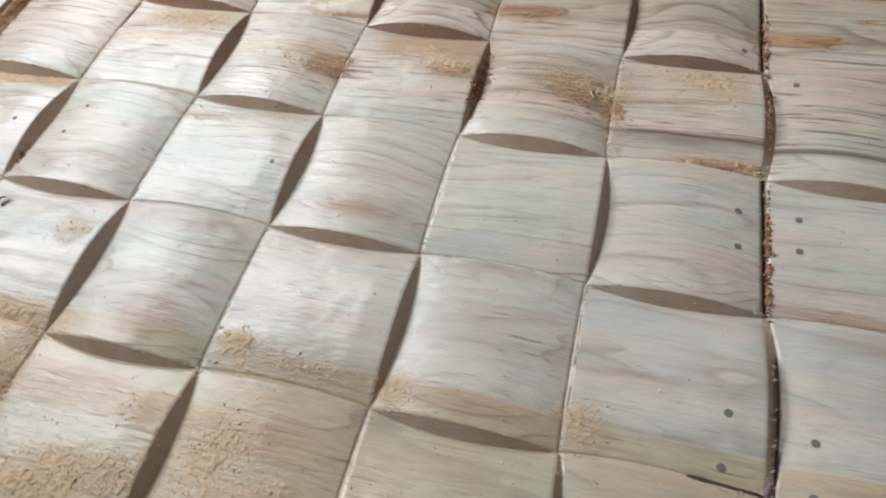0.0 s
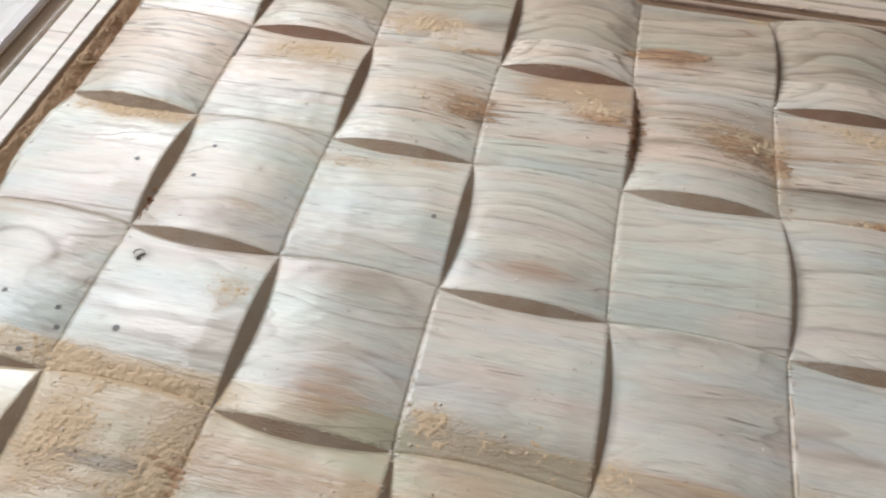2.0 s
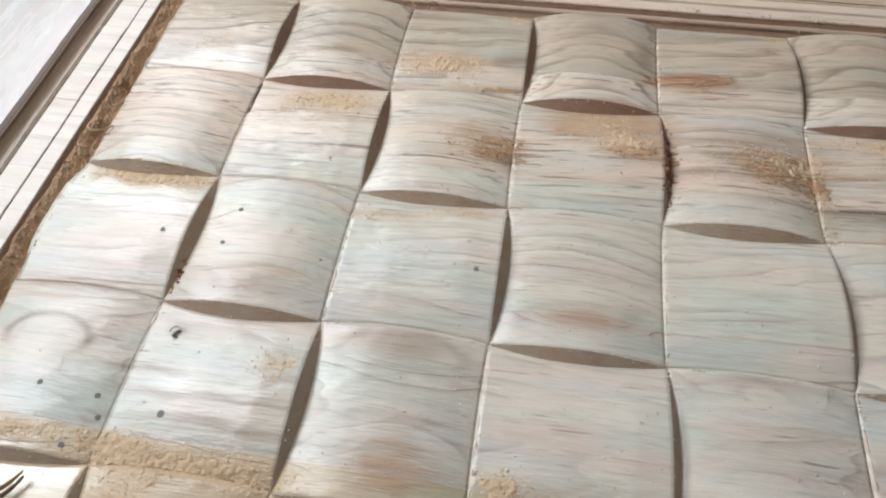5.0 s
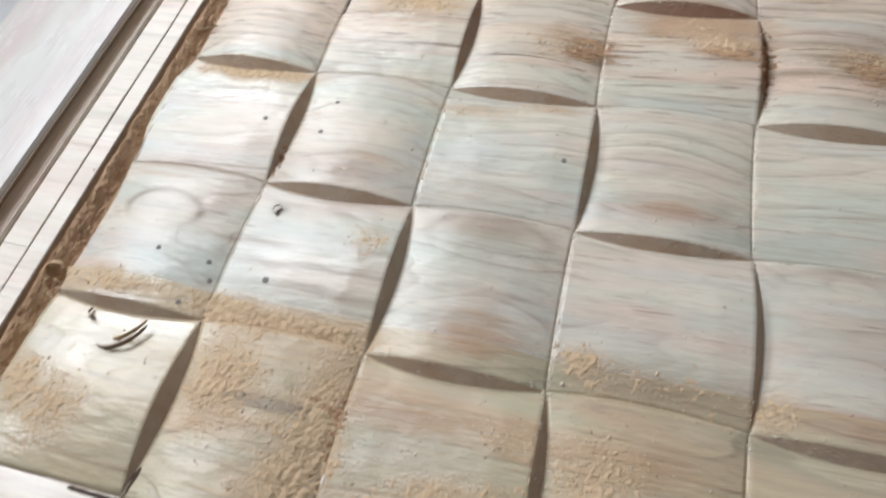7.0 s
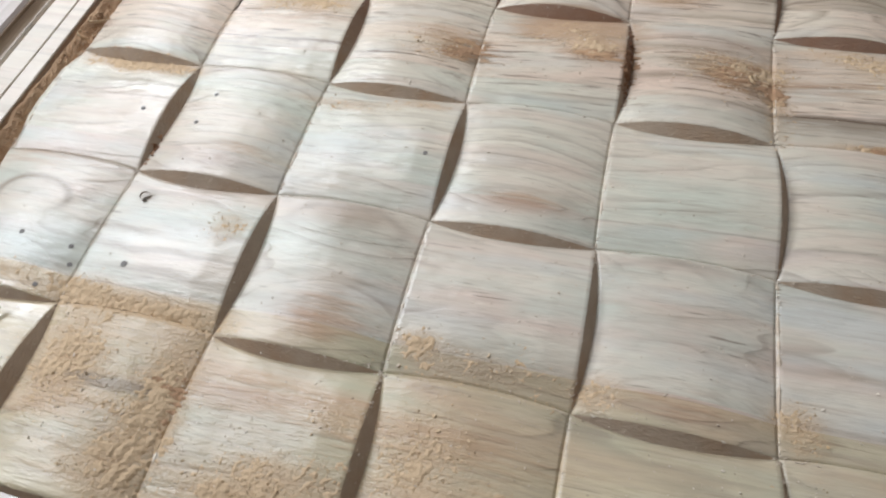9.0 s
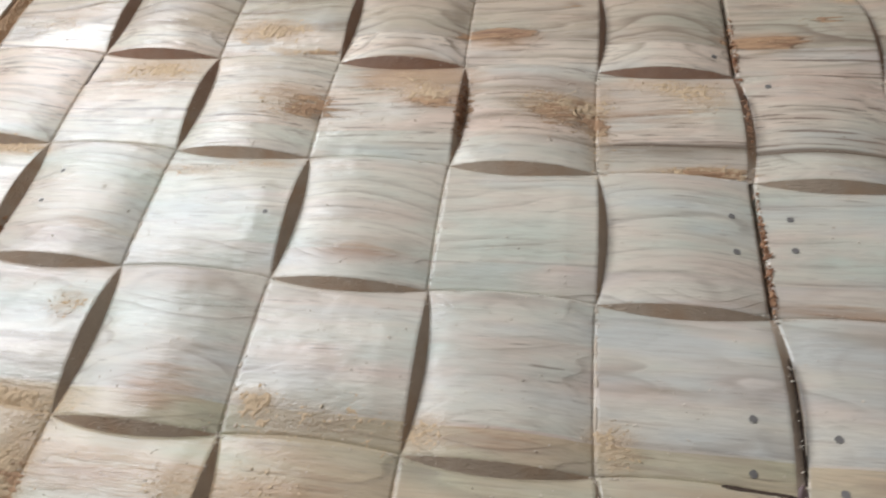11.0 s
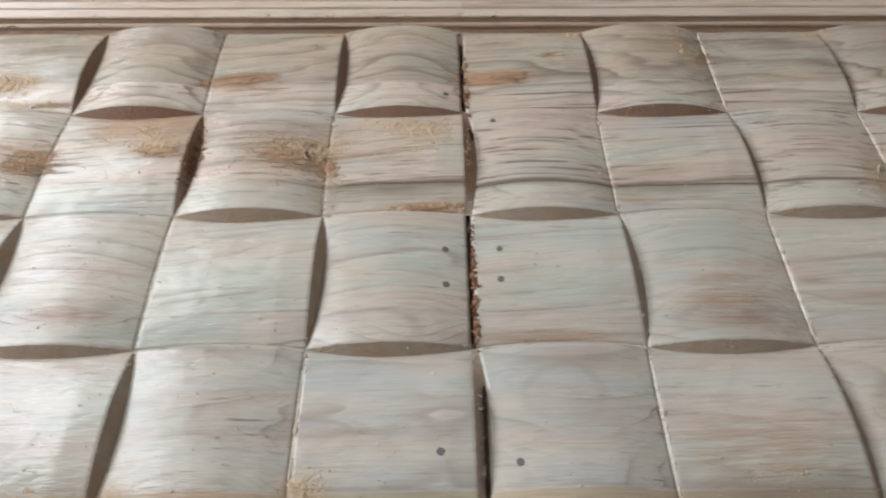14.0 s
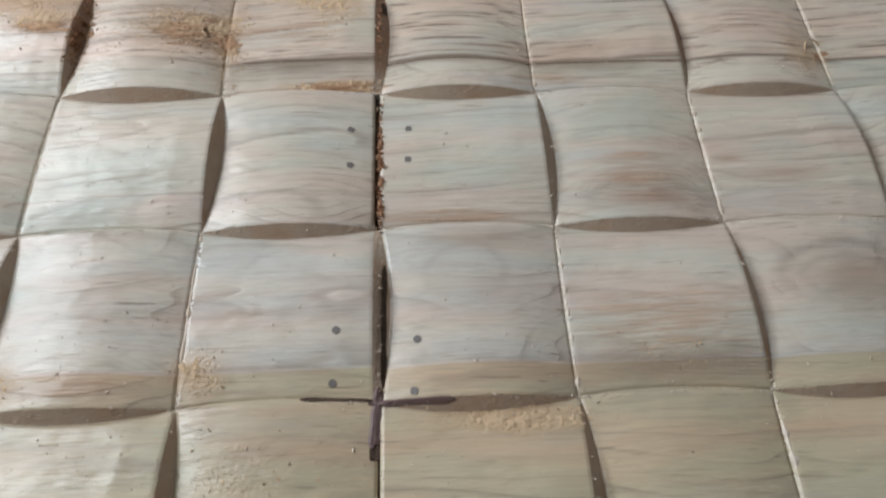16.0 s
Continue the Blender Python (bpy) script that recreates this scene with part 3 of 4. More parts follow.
def carved_block(c, r):
    """One pillow of the weave: its curved face, and the slanted faces below its two proud edges."""
    bend = arched_x(c, r)
    n, k = (60, 60) if (c, r) == (0, 1) else (40, 40)
    x0, y0 = c * C, r * C
    bm = bmesh.new()
    layer = bm.loops.layers.float_color.new("stain")
    gap, gap_left = (-0.0004, 0.0050) if r else (0.0004, 0.0004)

    def place(i, j):
        """i runs along the bend; j runs between the two proud edges."""
        s, q = i / n, j / k
        # at the low ends the neighbours' slanted faces cut in
        lo = (c - 1, r) if bend else (c, r - 1)
        hi = (c + 1, r) if bend else (c, r + 1)
        inside_lo = (c > 0) if bend else (r > 0)
        inside_hi = (c < COLS - 1) if bend else (r < ROWS - 1)
        a = bite(c, r, q, LIFT[lo] * taper(*lo, 1.0)) if inside_lo else 0.0
        b = bite(c, r, q, LIFT[hi] * taper(*hi, 0.0)) if inside_hi else 0.0
        if bend and c == SEAM:
            a = max(a, gap)
        if bend and c == SEAM - 1:
            b = max(b, gap_left)
        along = a + (C - a - b) * s
        side = C * q
        if not bend and c == SEAM:
            side = gap + (C - gap) * q
        if not bend and c == SEAM - 1:
            side = (C - gap_left) * q
        if not bend and c >= SEAM:
            # crests of this half are pulled back to fit the camera's view
            side -= 0.0022 * arch(s) * q
        x, y = (x0 + along, y0 + side) if bend else (x0 + side, y0 + along)
        if c == 0:
            near_edge = max(0.0, 1 - (x - x0) / 0.035)
            x += near_edge * (ragged_edge(y) + 0.0010 * noise.noise((y * 40, 0.3, 8.8)) + 0.0012 * noise.noise((y * 110, 1.3, 8.8)))
        return x, y, pillow(c, r, x, y)

    grid = [[bm.verts.new(place(i, j)) for j in range(k + 1)] for i in range(n + 1)]

    def face(vs):
        return bm.faces.new(vs if bend else vs[::-1])

    for i in range(n):
        for j in range(k):
            face((grid[i][j], grid[i + 1][j], grid[i + 1][j + 1], grid[i][j + 1])).smooth = True
    # slanted faces below the proud edges
    for j, way in ((0, -1), (k, 1)):
        near = (c, r + way) if bend else (c + way, r)
        inside = (0 <= near[1] < ROWS) if bend else (0 <= near[0] < COLS)
        seam = not bend and c == SEAM and way < 0
        foot = []
        for i in range(n + 1):
            p = grid[i][j].co
            s = (p.x - x0) / C if bend else (p.y - y0) / C
            if seam:
                foot.append(bm.verts.new((p.x - 0.0005, p.y, -0.017)))
            elif bend and r == 0 and way < 0:
                foot.append(bm.verts.new((p.x, y0 - max(p.z, 0.0) * 0.25 - 0.0008, -0.0005)))
            elif inside:
                w = bite(near[0], near[1], s, LIFT[c, r] * taper(c, r, 0.0 if way < 0 else 1.0))
                edge = (y0 + (C if way > 0 else 0)) if bend else (x0 + (C if way > 0 else 0))
                reach = edge + way * (w + 0.0008)
                q = (p.x, reach) if bend else (reach, p.y)
                foot.append(bm.verts.new((*q, pillow(near[0], near[1], *q) - 0.0008)))
            else:
                q = (p.x, p.y + way * 0.002) if bend else (p.x + way * 0.002, p.y)
                foot.append(bm.verts.new((*q, -0.017)))
        for i in range(n):
            f = (grid[i][j], foot[i], foot[i + 1], grid[i + 1][j])
            # only sides turned from the window get the colour with shade in it
            shaded_side = way < 0 if bend else way > 0
            face(f if way < 0 else f[::-1]).material_index = 1 if shaded_side else 0
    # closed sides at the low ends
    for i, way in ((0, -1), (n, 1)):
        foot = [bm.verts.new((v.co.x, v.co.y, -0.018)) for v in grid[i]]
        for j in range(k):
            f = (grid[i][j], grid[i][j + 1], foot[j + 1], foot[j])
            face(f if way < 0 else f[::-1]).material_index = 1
    blush = bm.loops.layers.float_color.new("blush")
    for f in bm.faces:
        for loop in f.loops:
            loop[blush] = (*blush_at(loop.vert.co.x, loop.vert.co.y), min(amount(GLARE_SPOTS, loop.vert.co.x, loop.vert.co.y), 1.0))
            loop[layer] = (*stain_at(loop.vert.co.x, loop.vert.co.y), min(knot_at(loop.vert.co.x, loop.vert.co.y), 1.0))
    ob = on_door("carved_block", bm, WOOD)
    ob.data.materials.append(SHADED_CUT)
    return ob


def swept(points, lo, hi, along, flip=1, origin=0.0, step=0.04):
    """A strip with the section points (distance outwards, height), running from lo to hi along the axis."""
    bm = bmesh.new()
    count = max(2, int((hi - lo) / step))
    rows = []
    for i in range(count + 1):
        t = lo + (hi - lo) * i / count
        ring = []
        for d, z in points:
            wob = 0.0007 * noise.noise((t * 9, d * 60, origin))
            q = origin + flip * (d + wob)
            ring.append(bm.verts.new((q, t, z + wob * 0.4) if along == "y" else (t, q, z + wob * 0.4)))
        rows.append(ring)
    m = len(points)
    for a, b in zip(rows, rows[1:]):
        for i in range(m):
            bm.faces.new((a[i], a[(i + 1) % m], b[(i + 1) % m], b[i]))
    bm.faces.new(rows[0])
    bm.faces.new(rows[-1][::-1])
    bmesh.ops.recalc_face_normals(bm, faces=bm.faces[:])
    return bm


def slat(d0, d1, z, bottom=-0.018, soft=0.0015):
    return [(d0, bottom), (d0, z - soft), (d0 + soft, z), (d1 - soft, z), (d1, z - soft), (d1, bottom)]


def cove(d0, d1, z, dip, bottom=-0.018, n=8):
    pts = [(d0, bottom)]
    for i in range(n + 1):
        s = i / n
        pts.append((d0 + (d1 - d0) * s, z - dip * math.sin(math.pi * s)))
    return pts + [(d1, bottom)]


def frame_sides():
    outer = 0.247
    # backing board under the weave and the groove round it
    on_door("backing_board", box(-0.10, W + 0.10, -0.06, H + 0.10, -0.034, -0.016), BACKING, "dark dusty backing board")
    for along, flip, origin, lo, hi in (("y", -1, 0.0, -0.100, H + 0.102), ("y", 1, W, -0.100, H + 0.102)):
        sides = WOOD_STRIP
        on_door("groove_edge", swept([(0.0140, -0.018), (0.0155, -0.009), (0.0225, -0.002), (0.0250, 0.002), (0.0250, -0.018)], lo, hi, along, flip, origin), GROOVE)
        on_door("slat", swept(slat(0.0255, 0.0442, 0.004, soft=0.0008), lo, hi, along, flip, origin), sides)
        ends = (lo, 0.045, 0.172, 0.287, 0.355, 0.497, 0.618, hi)
        for a, b in zip(ends, ends[1:]):
            on_door("slat", swept(slat(0.0447, 0.0725, 0.0042 + 0.0004 * (int(a * 1000) % 3), soft=0.0008), a + 0.0001, b - 0.0001, along, flip, origin), sides)
        on_door("bead", swept(slat(0.0755, 0.0800, 0.005, soft=0.002), lo, hi, along, flip, origin), sides)
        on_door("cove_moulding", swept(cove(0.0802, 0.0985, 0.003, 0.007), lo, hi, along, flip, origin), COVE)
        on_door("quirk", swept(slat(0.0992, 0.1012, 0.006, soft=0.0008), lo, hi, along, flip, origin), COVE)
        on_door("stile", swept(slat(0.1030, outer, 0.008, FLOOR_Z, 0.003), -outer, H + outer, along, flip, origin), WOOD_FRAME, "wide pale pine stile with a smooth sheen")
    lo, hi = -0.0250, W + 0.0250
    top = WOOD_STRIP_X
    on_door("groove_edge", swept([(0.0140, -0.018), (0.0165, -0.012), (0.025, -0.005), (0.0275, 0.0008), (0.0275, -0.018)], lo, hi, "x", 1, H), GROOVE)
    on_door("groove_bead", swept([(0.0200, -0.018), (0.0204, -0.0045), (0.0220, -0.0030), (0.0255, -0.0030), (0.0268, -0.0045), (0.0268, -0.018)], lo, hi, "x", 1, H), WOOD_RAIL)
    on_door("slat", swept([(0.0285, -0.014), (0.0285, 0.0025), (0.0295, 0.0035), (0.043, 0.0042), (0.0445, 0.0062), (0.054, 0.0072), (0.056, 0.0062), (0.0572, 0.003), (0.0572, -0.018)], lo, hi, "x", 1, H), top)
    on_door("bead", swept(slat(0.0604, 0.0642, 0.005, soft=0.0016), lo, hi, "x", 1, H), top)
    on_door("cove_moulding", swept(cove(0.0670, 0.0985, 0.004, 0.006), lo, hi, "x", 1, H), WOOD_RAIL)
    on_door("rail", swept(slat(0.1030, outer, 0.008, FLOOR_Z, 0.003), -0.1025, W + 0.1025, "x", 1, H), WOOD_RAIL, "pale pine top rail")
    on_door("slat", swept(slat(0.0004, 0.0345, 0.000, soft=0.0008), lo, hi, "x", -1, 0.0), WOOD_SILL)
    on_door("slat", swept(slat(0.0352, 0.0600, -0.0005), lo, hi, "x", -1, 0.0), WOOD_SILL)
    on_door("rail", swept(slat(0.0620, outer, 0.004, FLOOR_Z, 0.002), -0.1025, W + 0.1025, "x", -1, 0.0), WOOD_RAIL, "pale pine bottom rail")


frame_sides()

NAILS = [(0.815, 0.377), (0.815, 0.339), (0.864, 0.378), (0.863, 0.345), (0.809, 0.191), (0.867, 0.184), (0.818, 0.584), (0.867, 0.544), (0.807, 0.154), (0.864, 0.146), (0.181, 0.183),
         (0.117, 0.149), (0.125, 0.190), (0.132, 0.174), (0.079, 0.192), (0.118, 0.344), (0.178, 0.379), (0.174, 0.341), (0.401, 0.342), (0.118, -0.020), (0.175, -0.014)]


def nails():
    bm = bmesh.new()
    bmesh.ops.create_cone(bm, cap_ends=True, segments=4, radius1=0.0044, radius2=0.0038, depth=0.004)
    bmesh.ops.bevel(bm, geom=[e for e in bm.edges if abs(e.verts[0].co.z - e.verts[1].co.z) > 0.001], offset=0.0009, segments=2, affect='EDGES')
    bm.transform(Matrix.Translation((0, 0, -0.0016)))
    mesh = bpy.data.meshes.new("nail")
    bm.to_mesh(mesh)
    bm.free()
    mesh.materials.append(NAIL)
    for i, (x, y) in enumerate(NAILS):
        ob = new("nail", mesh)
        ob.parent = SQUARES.get((int(x // C), int(y // C)), door)
        e = 0.003
        slope = Vector((surface(x - e, y) - surface(x + e, y), surface(x, y - e) - surface(x, y + e), 2 * e)) if y > e else Vector((0, 0, 1))
        slope.x, slope.y = min(max(slope.x, -e), e), min(max(slope.y, -e), e)
        turn = slope.to_track_quat("Z", "Y").to_matrix().to_4x4()
        z = surface(x, y) if y > 0 else 0.001
        ob.matrix_local = door_inverse @ Matrix.Translation((x, y, z)) @ turn @ Matrix.Rotation(i * 0.61, 4, 'Z') @ Matrix.Scale(1.0 if i < 11 or y < 0 else 0.75, 4)
        ob["label"] = "dull grey sunken nail head"


def joint_strip(x0, y0, x1, y1, width, name="joint_strip", material=JOINT_DARK, label="dark purplish strip in place of a recessed joint"):
    """A dark strip following the carved faces, standing in for the shade in a recessed joint."""
    bm = bmesh.new()
    way = Vector((x1 - x0, y1 - y0)).normalized()
    side = Vector((-way.y, way.x))
    rows = []
    count = 26
    for i in range(count + 1):
        s = i / count
        p = Vector((x0 + (x1 - x0) * s, y0 + (y1 - y0) * s))
        w = width * (0.7 + 0.4 * abs(noise.noise((p.x * 120, p.y * 120, 2.0)))) * min(1, 8 * s + 0.4, 8 * (1 - s) + 0.4)
        row = []
        for k in (-1, -0.4, 0.4, 1):
            q = p + side * (w * k / 2)
            row.append(bm.verts.new((q.x, q.y, max(surface(q.x, q.y), 0.0) + ((0.0012 if material is JOINT_DARK else 0.0004) if abs(k) < 1 else -0.0003))))
        rows.append(row)
    for a, b in zip(rows, rows[1:]):
        for i in range(3):
            bm.faces.new((a[i], a[i + 1], b[i + 1], b[i]))
    bmesh.ops.recalc_face_normals(bm, faces=bm.faces[:])
    return on_door(name, bm, material, label)


joint_strip(0.098, -0.003, 0.142, -0.004, 0.006, "dark_joint_strip", GAP_SHADE, "dark strip in place of an open joint beside the bottom strip")
joint_strip(0.142, -0.004, 0.147, 0.022, 0.006, "dark_joint_strip", GAP_SHADE, "dark strip in place of an open joint beside the bottom strip")
CRACK = "dark ragged strip in place of a crack"
joint_strip(0.785, 0.1435, 0.836, 0.1415, 0.006, "dark_joint_strip", GAP_SHADE, CRACK)
joint_strip(0.832, 0.1395, 0.892, 0.1385, 0.0065)
joint_strip(0.8395, 0.150, 0.8350, 0.109, 0.010)
joint_strip(0.8360, 0.112, 0.8360, 0.101, 0.011, "dark_joint_strip", GAP_SHADE, CRACK)
joint_strip(0.8435, 0.245, 0.8425, 0.150, 0.005, "dark_joint_strip", GAP_SHADE, CRACK)
joint_strip(0.8435, 0.530, 0.8435, 0.514, 0.007, "dark_joint_strip", GAP_SHADE, CRACK)
joint_strip(0.1405, 0.552, 0.1405, 0.505, 0.006, "dark_joint_strip", GAP_SHADE, CRACK)


joint_strip(0.972, 0.4540, 1.118, 0.4505, 0.0030, "dark_joint_strip", BARK, CRACK)
joint_strip(0.716, 0.4560, 0.836, 0.4535, 0.0016, "dark_joint_strip", BARK, CRACK)
joint_strip(0.846, 0.4530, 0.972, 0.4545, 0.0015, "dark_joint_strip", BARK, CRACK)


# ---- loose things ----
def flake_heap(name, spots, number, material, label, size=(0.0012, 0.0038), seed=1, flat=0.5, spin=6.3, lean=0.0, slim=1.0):
    """Loose chips, each a bent sliver, thickest in the middle of each patch."""
    pick = random.Random(seed)
    total = sum(rx * ry * k for *_, rx, ry, k in spots)
    verts, faces = [], []
    for sx, sy, rx, ry, k in spots:
        for _ in range(int(number * rx * ry * k / total)):
            x, y = pick.gauss(sx, rx * 0.5), pick.gauss(sy, ry * 0.5)
            if noise.noise((x * 60, y * 90, 3.3)) < pick.uniform(-0.5, 0.5):
                continue
            z = surface(x, y)
            s = pick.uniform(*size) * (1.0 if pick.random() < 0.9 else 1.7)
            turn = Euler((pick.uniform(-flat, flat), pick.uniform(-flat, flat), lean + pick.uniform(-spin / 2, spin / 2))).to_matrix()
            l, w, t = s, s * slim * pick.uniform(0.25, 0.6), s * slim * pick.uniform(0.12, 0.3)
            base = len(verts)
            for p in ((-l, 0, 0), (0, -w, t), (l, 0, -t * 0.3), (0, w, t * 0.6), (0, 0, -t)):
                v = turn @ Vector(p)
                verts.append((x + v.x, y + v.y, z + s * 0.22 * slim + v.z))
            faces += [(base, base + 1, base + 3), (base + 1, base + 2, base + 3), (base + 1, base, base + 4), (base + 2, base + 1, base + 4), (base + 3, base + 2, base + 4), (base, base + 3, base + 4)]
    mesh = bpy.data.meshes.new(name)
    mesh.from_pydata(verts, [], faces)
    mesh.materials.append(material)
    return tagged(new(name, mesh), label, "sawdust", kind="stuff")


def heap(name, spots, material, label, step=0.0012, height=0.0020, grain=(230, 330), bare=0.60, seed=0.0):
    """Crumbly dust lying in clots: a lumpy skin over the carving, open where the dust is thin."""
    cells = {}
    for sx, sy, rx, ry, k in spots:
        for i in range(int((sx - 1.5 * rx) / step), int((sx + 1.5 * rx) / step) + 1):
            for j in range(int((sy - 1.5 * ry) / step), int((sy + 1.5 * ry) / step) + 1):
                cells[i, j] = True
    rise, verts, faces = {}, [], []
    for i, j in cells:
        x, y = i * step, j * step
        wob = 0.010 * noise.noise((x * 25, y * 40, 7.7 + seed))
        d = min(amount(spots, x + wob, y + wob * 0.5), 1.1)
        clot = 0.9 * noise.noise((x * grain[0], y * grain[1], 5.5 + seed)) + 0.45 * noise.noise((x * 480, y * 620, 1.5)) + 0.5 * noise.noise((x * 45, y * 60, 8.5 + seed))
        rise[i, j] = d * 0.8 + clot * 0.62 - bare
    index = {}
    for i, j in cells:
        quad = [(i, j), (i + 1, j), (i + 1, j + 1), (i, j + 1)]
        if not all(q in rise for q in quad) or max(rise[q] for q in quad) <= 0:
            continue
        level = [surface(q[0] * step, q[1] * step) for q in quad]
        if max(level) - min(level) > 0.0011:
            continue
        for q in quad:
            if q not in index:
                x, y = q[0] * step, q[1] * step
                index[q] = len(verts)
                x += 0.35 * step * noise.noise((x * 900, y * 900, 1.0))
                verts.append((x, y, surface(x, y) + (min(rise[q], 0.9) * height if rise[q] > 0 else -0.0006)))
        faces.append(tuple(index[q] for q in quad))
    mesh = bpy.data.meshes.new(name)
    mesh.from_pydata(verts, [], faces)
    for p in mesh.polygons:
        p.use_smooth = True
    mesh.materials.append(material)
    return tagged(new(name, mesh), label, "sawdust", kind="stuff")


DUST_HEAP = plain("sawdust_heap", (0.62, 0.455, 0.295), 0.95, 0.22, 380.0, 0.0012, 0.1)
TORN_HEAP = plain("torn_wood", (0.43, 0.265, 0.16), 0.9, 0.5, 260.0, 0.0015, 0.15)
heap("sawdust_clots", SAWDUST_A + SAWDUST_B + SAWDUST_C, DUST_HEAP, "crumbly tan sawdust lying in clots on the carving")
TEARS = [(0.662, 0.494, 0.040, 0.024, 0.9), (0.400, 0.487, 0.034, 0.020, 0.9), (0.593, 0.611, 0.034, 0.007, 0.9), (0.870, 0.610, 0.034, 0.007, 0.9), (0.535, 0.494, 0.030, 0.009, 0.9), (0.805, 0.427, 0.036, 0.005, 1.1),
         (0.700, 0.478, 0.012, 0.016, 0.8), (0.935, 0.645, 0.030, 0.006, 0.8), (1.115, 0.650, 0.012, 0.022, 0.8), (0.568, 0.500, 0.010, 0.040, 0.8), (1.255, 0.465, 0.018, 0.030, 0.7),
         (0.262, 0.100, 0.012, 0.020, 0.9), (0.275, 0.060, 0.006, 0.050, 0.9), (0.040, 0.420, 0.030, 0.004, 0.8)]
heap("torn_wood", TEARS, TORN_HEAP, "brown torn wood fibres roughed up along the grain", 0.0010, 0.0022, (60, 420), 0.62, 3.0)
flake_heap("sawdust", SAWDUST_A + SAWDUST_B + SAWDUST_C, 9000, DUST, "pale tan sawdust scattered on the carved panel", (0.0004, 0.0013), flat=0.9)
SEAM_DUST = [(0.84, 0.35, 0.002, 0.05, 1.6), (0.84, 0.49, 0.002, 0.05, 0.4), (0.84, 0.60, 0.003, 0.05, 0.8), (0.84, 0.30, 0.002, 0.02, 1.5), (0.564, 0.49, 0.004, 0.035, 1.6),
             (0.146, 0.30, 0.003, 0.018, 0.4)]
flake_heap("reddish_sawdust", SEAM_DUST, 1900, RED_DUST, "reddish brown crumbs packed in the joint", (0.0009, 0.0024), 5, 1.0)
GROOVE_DUST = [(0.275, H + 0.012, 0.012, 0.006, 5.0), (0.312, H + 0.008, 0.008, 0.006, 5.0), (0.55, H + 0.018, 0.10, 0.003, 1.2), (0.70, H + 0.030, 0.25, 0.006, 0.5), (-0.001, 0.30, 0.0025, 0.30, 1.6), (-0.012, 0.30, 0.008, 0.32, 1.6), (-0.014, 0.16, 0.007, 0.022, 2.2), (-0.0175, 0.30, 0.003, 0.12, 2.0), (-0.0165, 0.50, 0.004, 0.12, 2.2), (-0.013, 0.05, 0.006, 0.06, 1.6), (0.20, H + 0.017, 0.20, 0.005, 0.35),
               (-0.010, 0.43, 0.006, 0.02, 1.6), (0.10, -0.061, 0.10, 0.002, 0.8), (0.26, 0.0, 0.02, 0.004, 1.0), (0.9, H + 0.02, 0.5, 0.003, 0.1)]
flake_heap("groove_sawdust", GROOVE_DUST, 4500, BROWN_DUST, "brown sawdust packed in the groove of the frame", (0.0005, 0.0017), 6, 1.0)


def packed_sawdust():
    """The lumpy bank of sawdust that lies along the groove."""
    across, along = 16, 300
    verts = [(-0.0012 - 0.0238 * j / across, -0.03 + (H + 0.06) * i / along, mound(0.0012 + 0.0238 * j / across, -0.03 + (H + 0.06) * i / along)) for i in range(along + 1) for j in range(across + 1)]
    w = across + 1
    faces = [(i * w + j, (i + 1) * w + j, (i + 1) * w + j + 1, i * w + j + 1) for i in range(along) for j in range(across)]
    mesh = bpy.data.meshes.new("packed_sawdust")
    mesh.from_pydata(verts, [], faces)
    mesh.flip_normals()
    mesh.materials.append(PACKED)
    tagged(new("packed_sawdust", mesh), "brown sawdust banked in the groove of the frame", "sawdust", kind="stuff")


packed_sawdust()


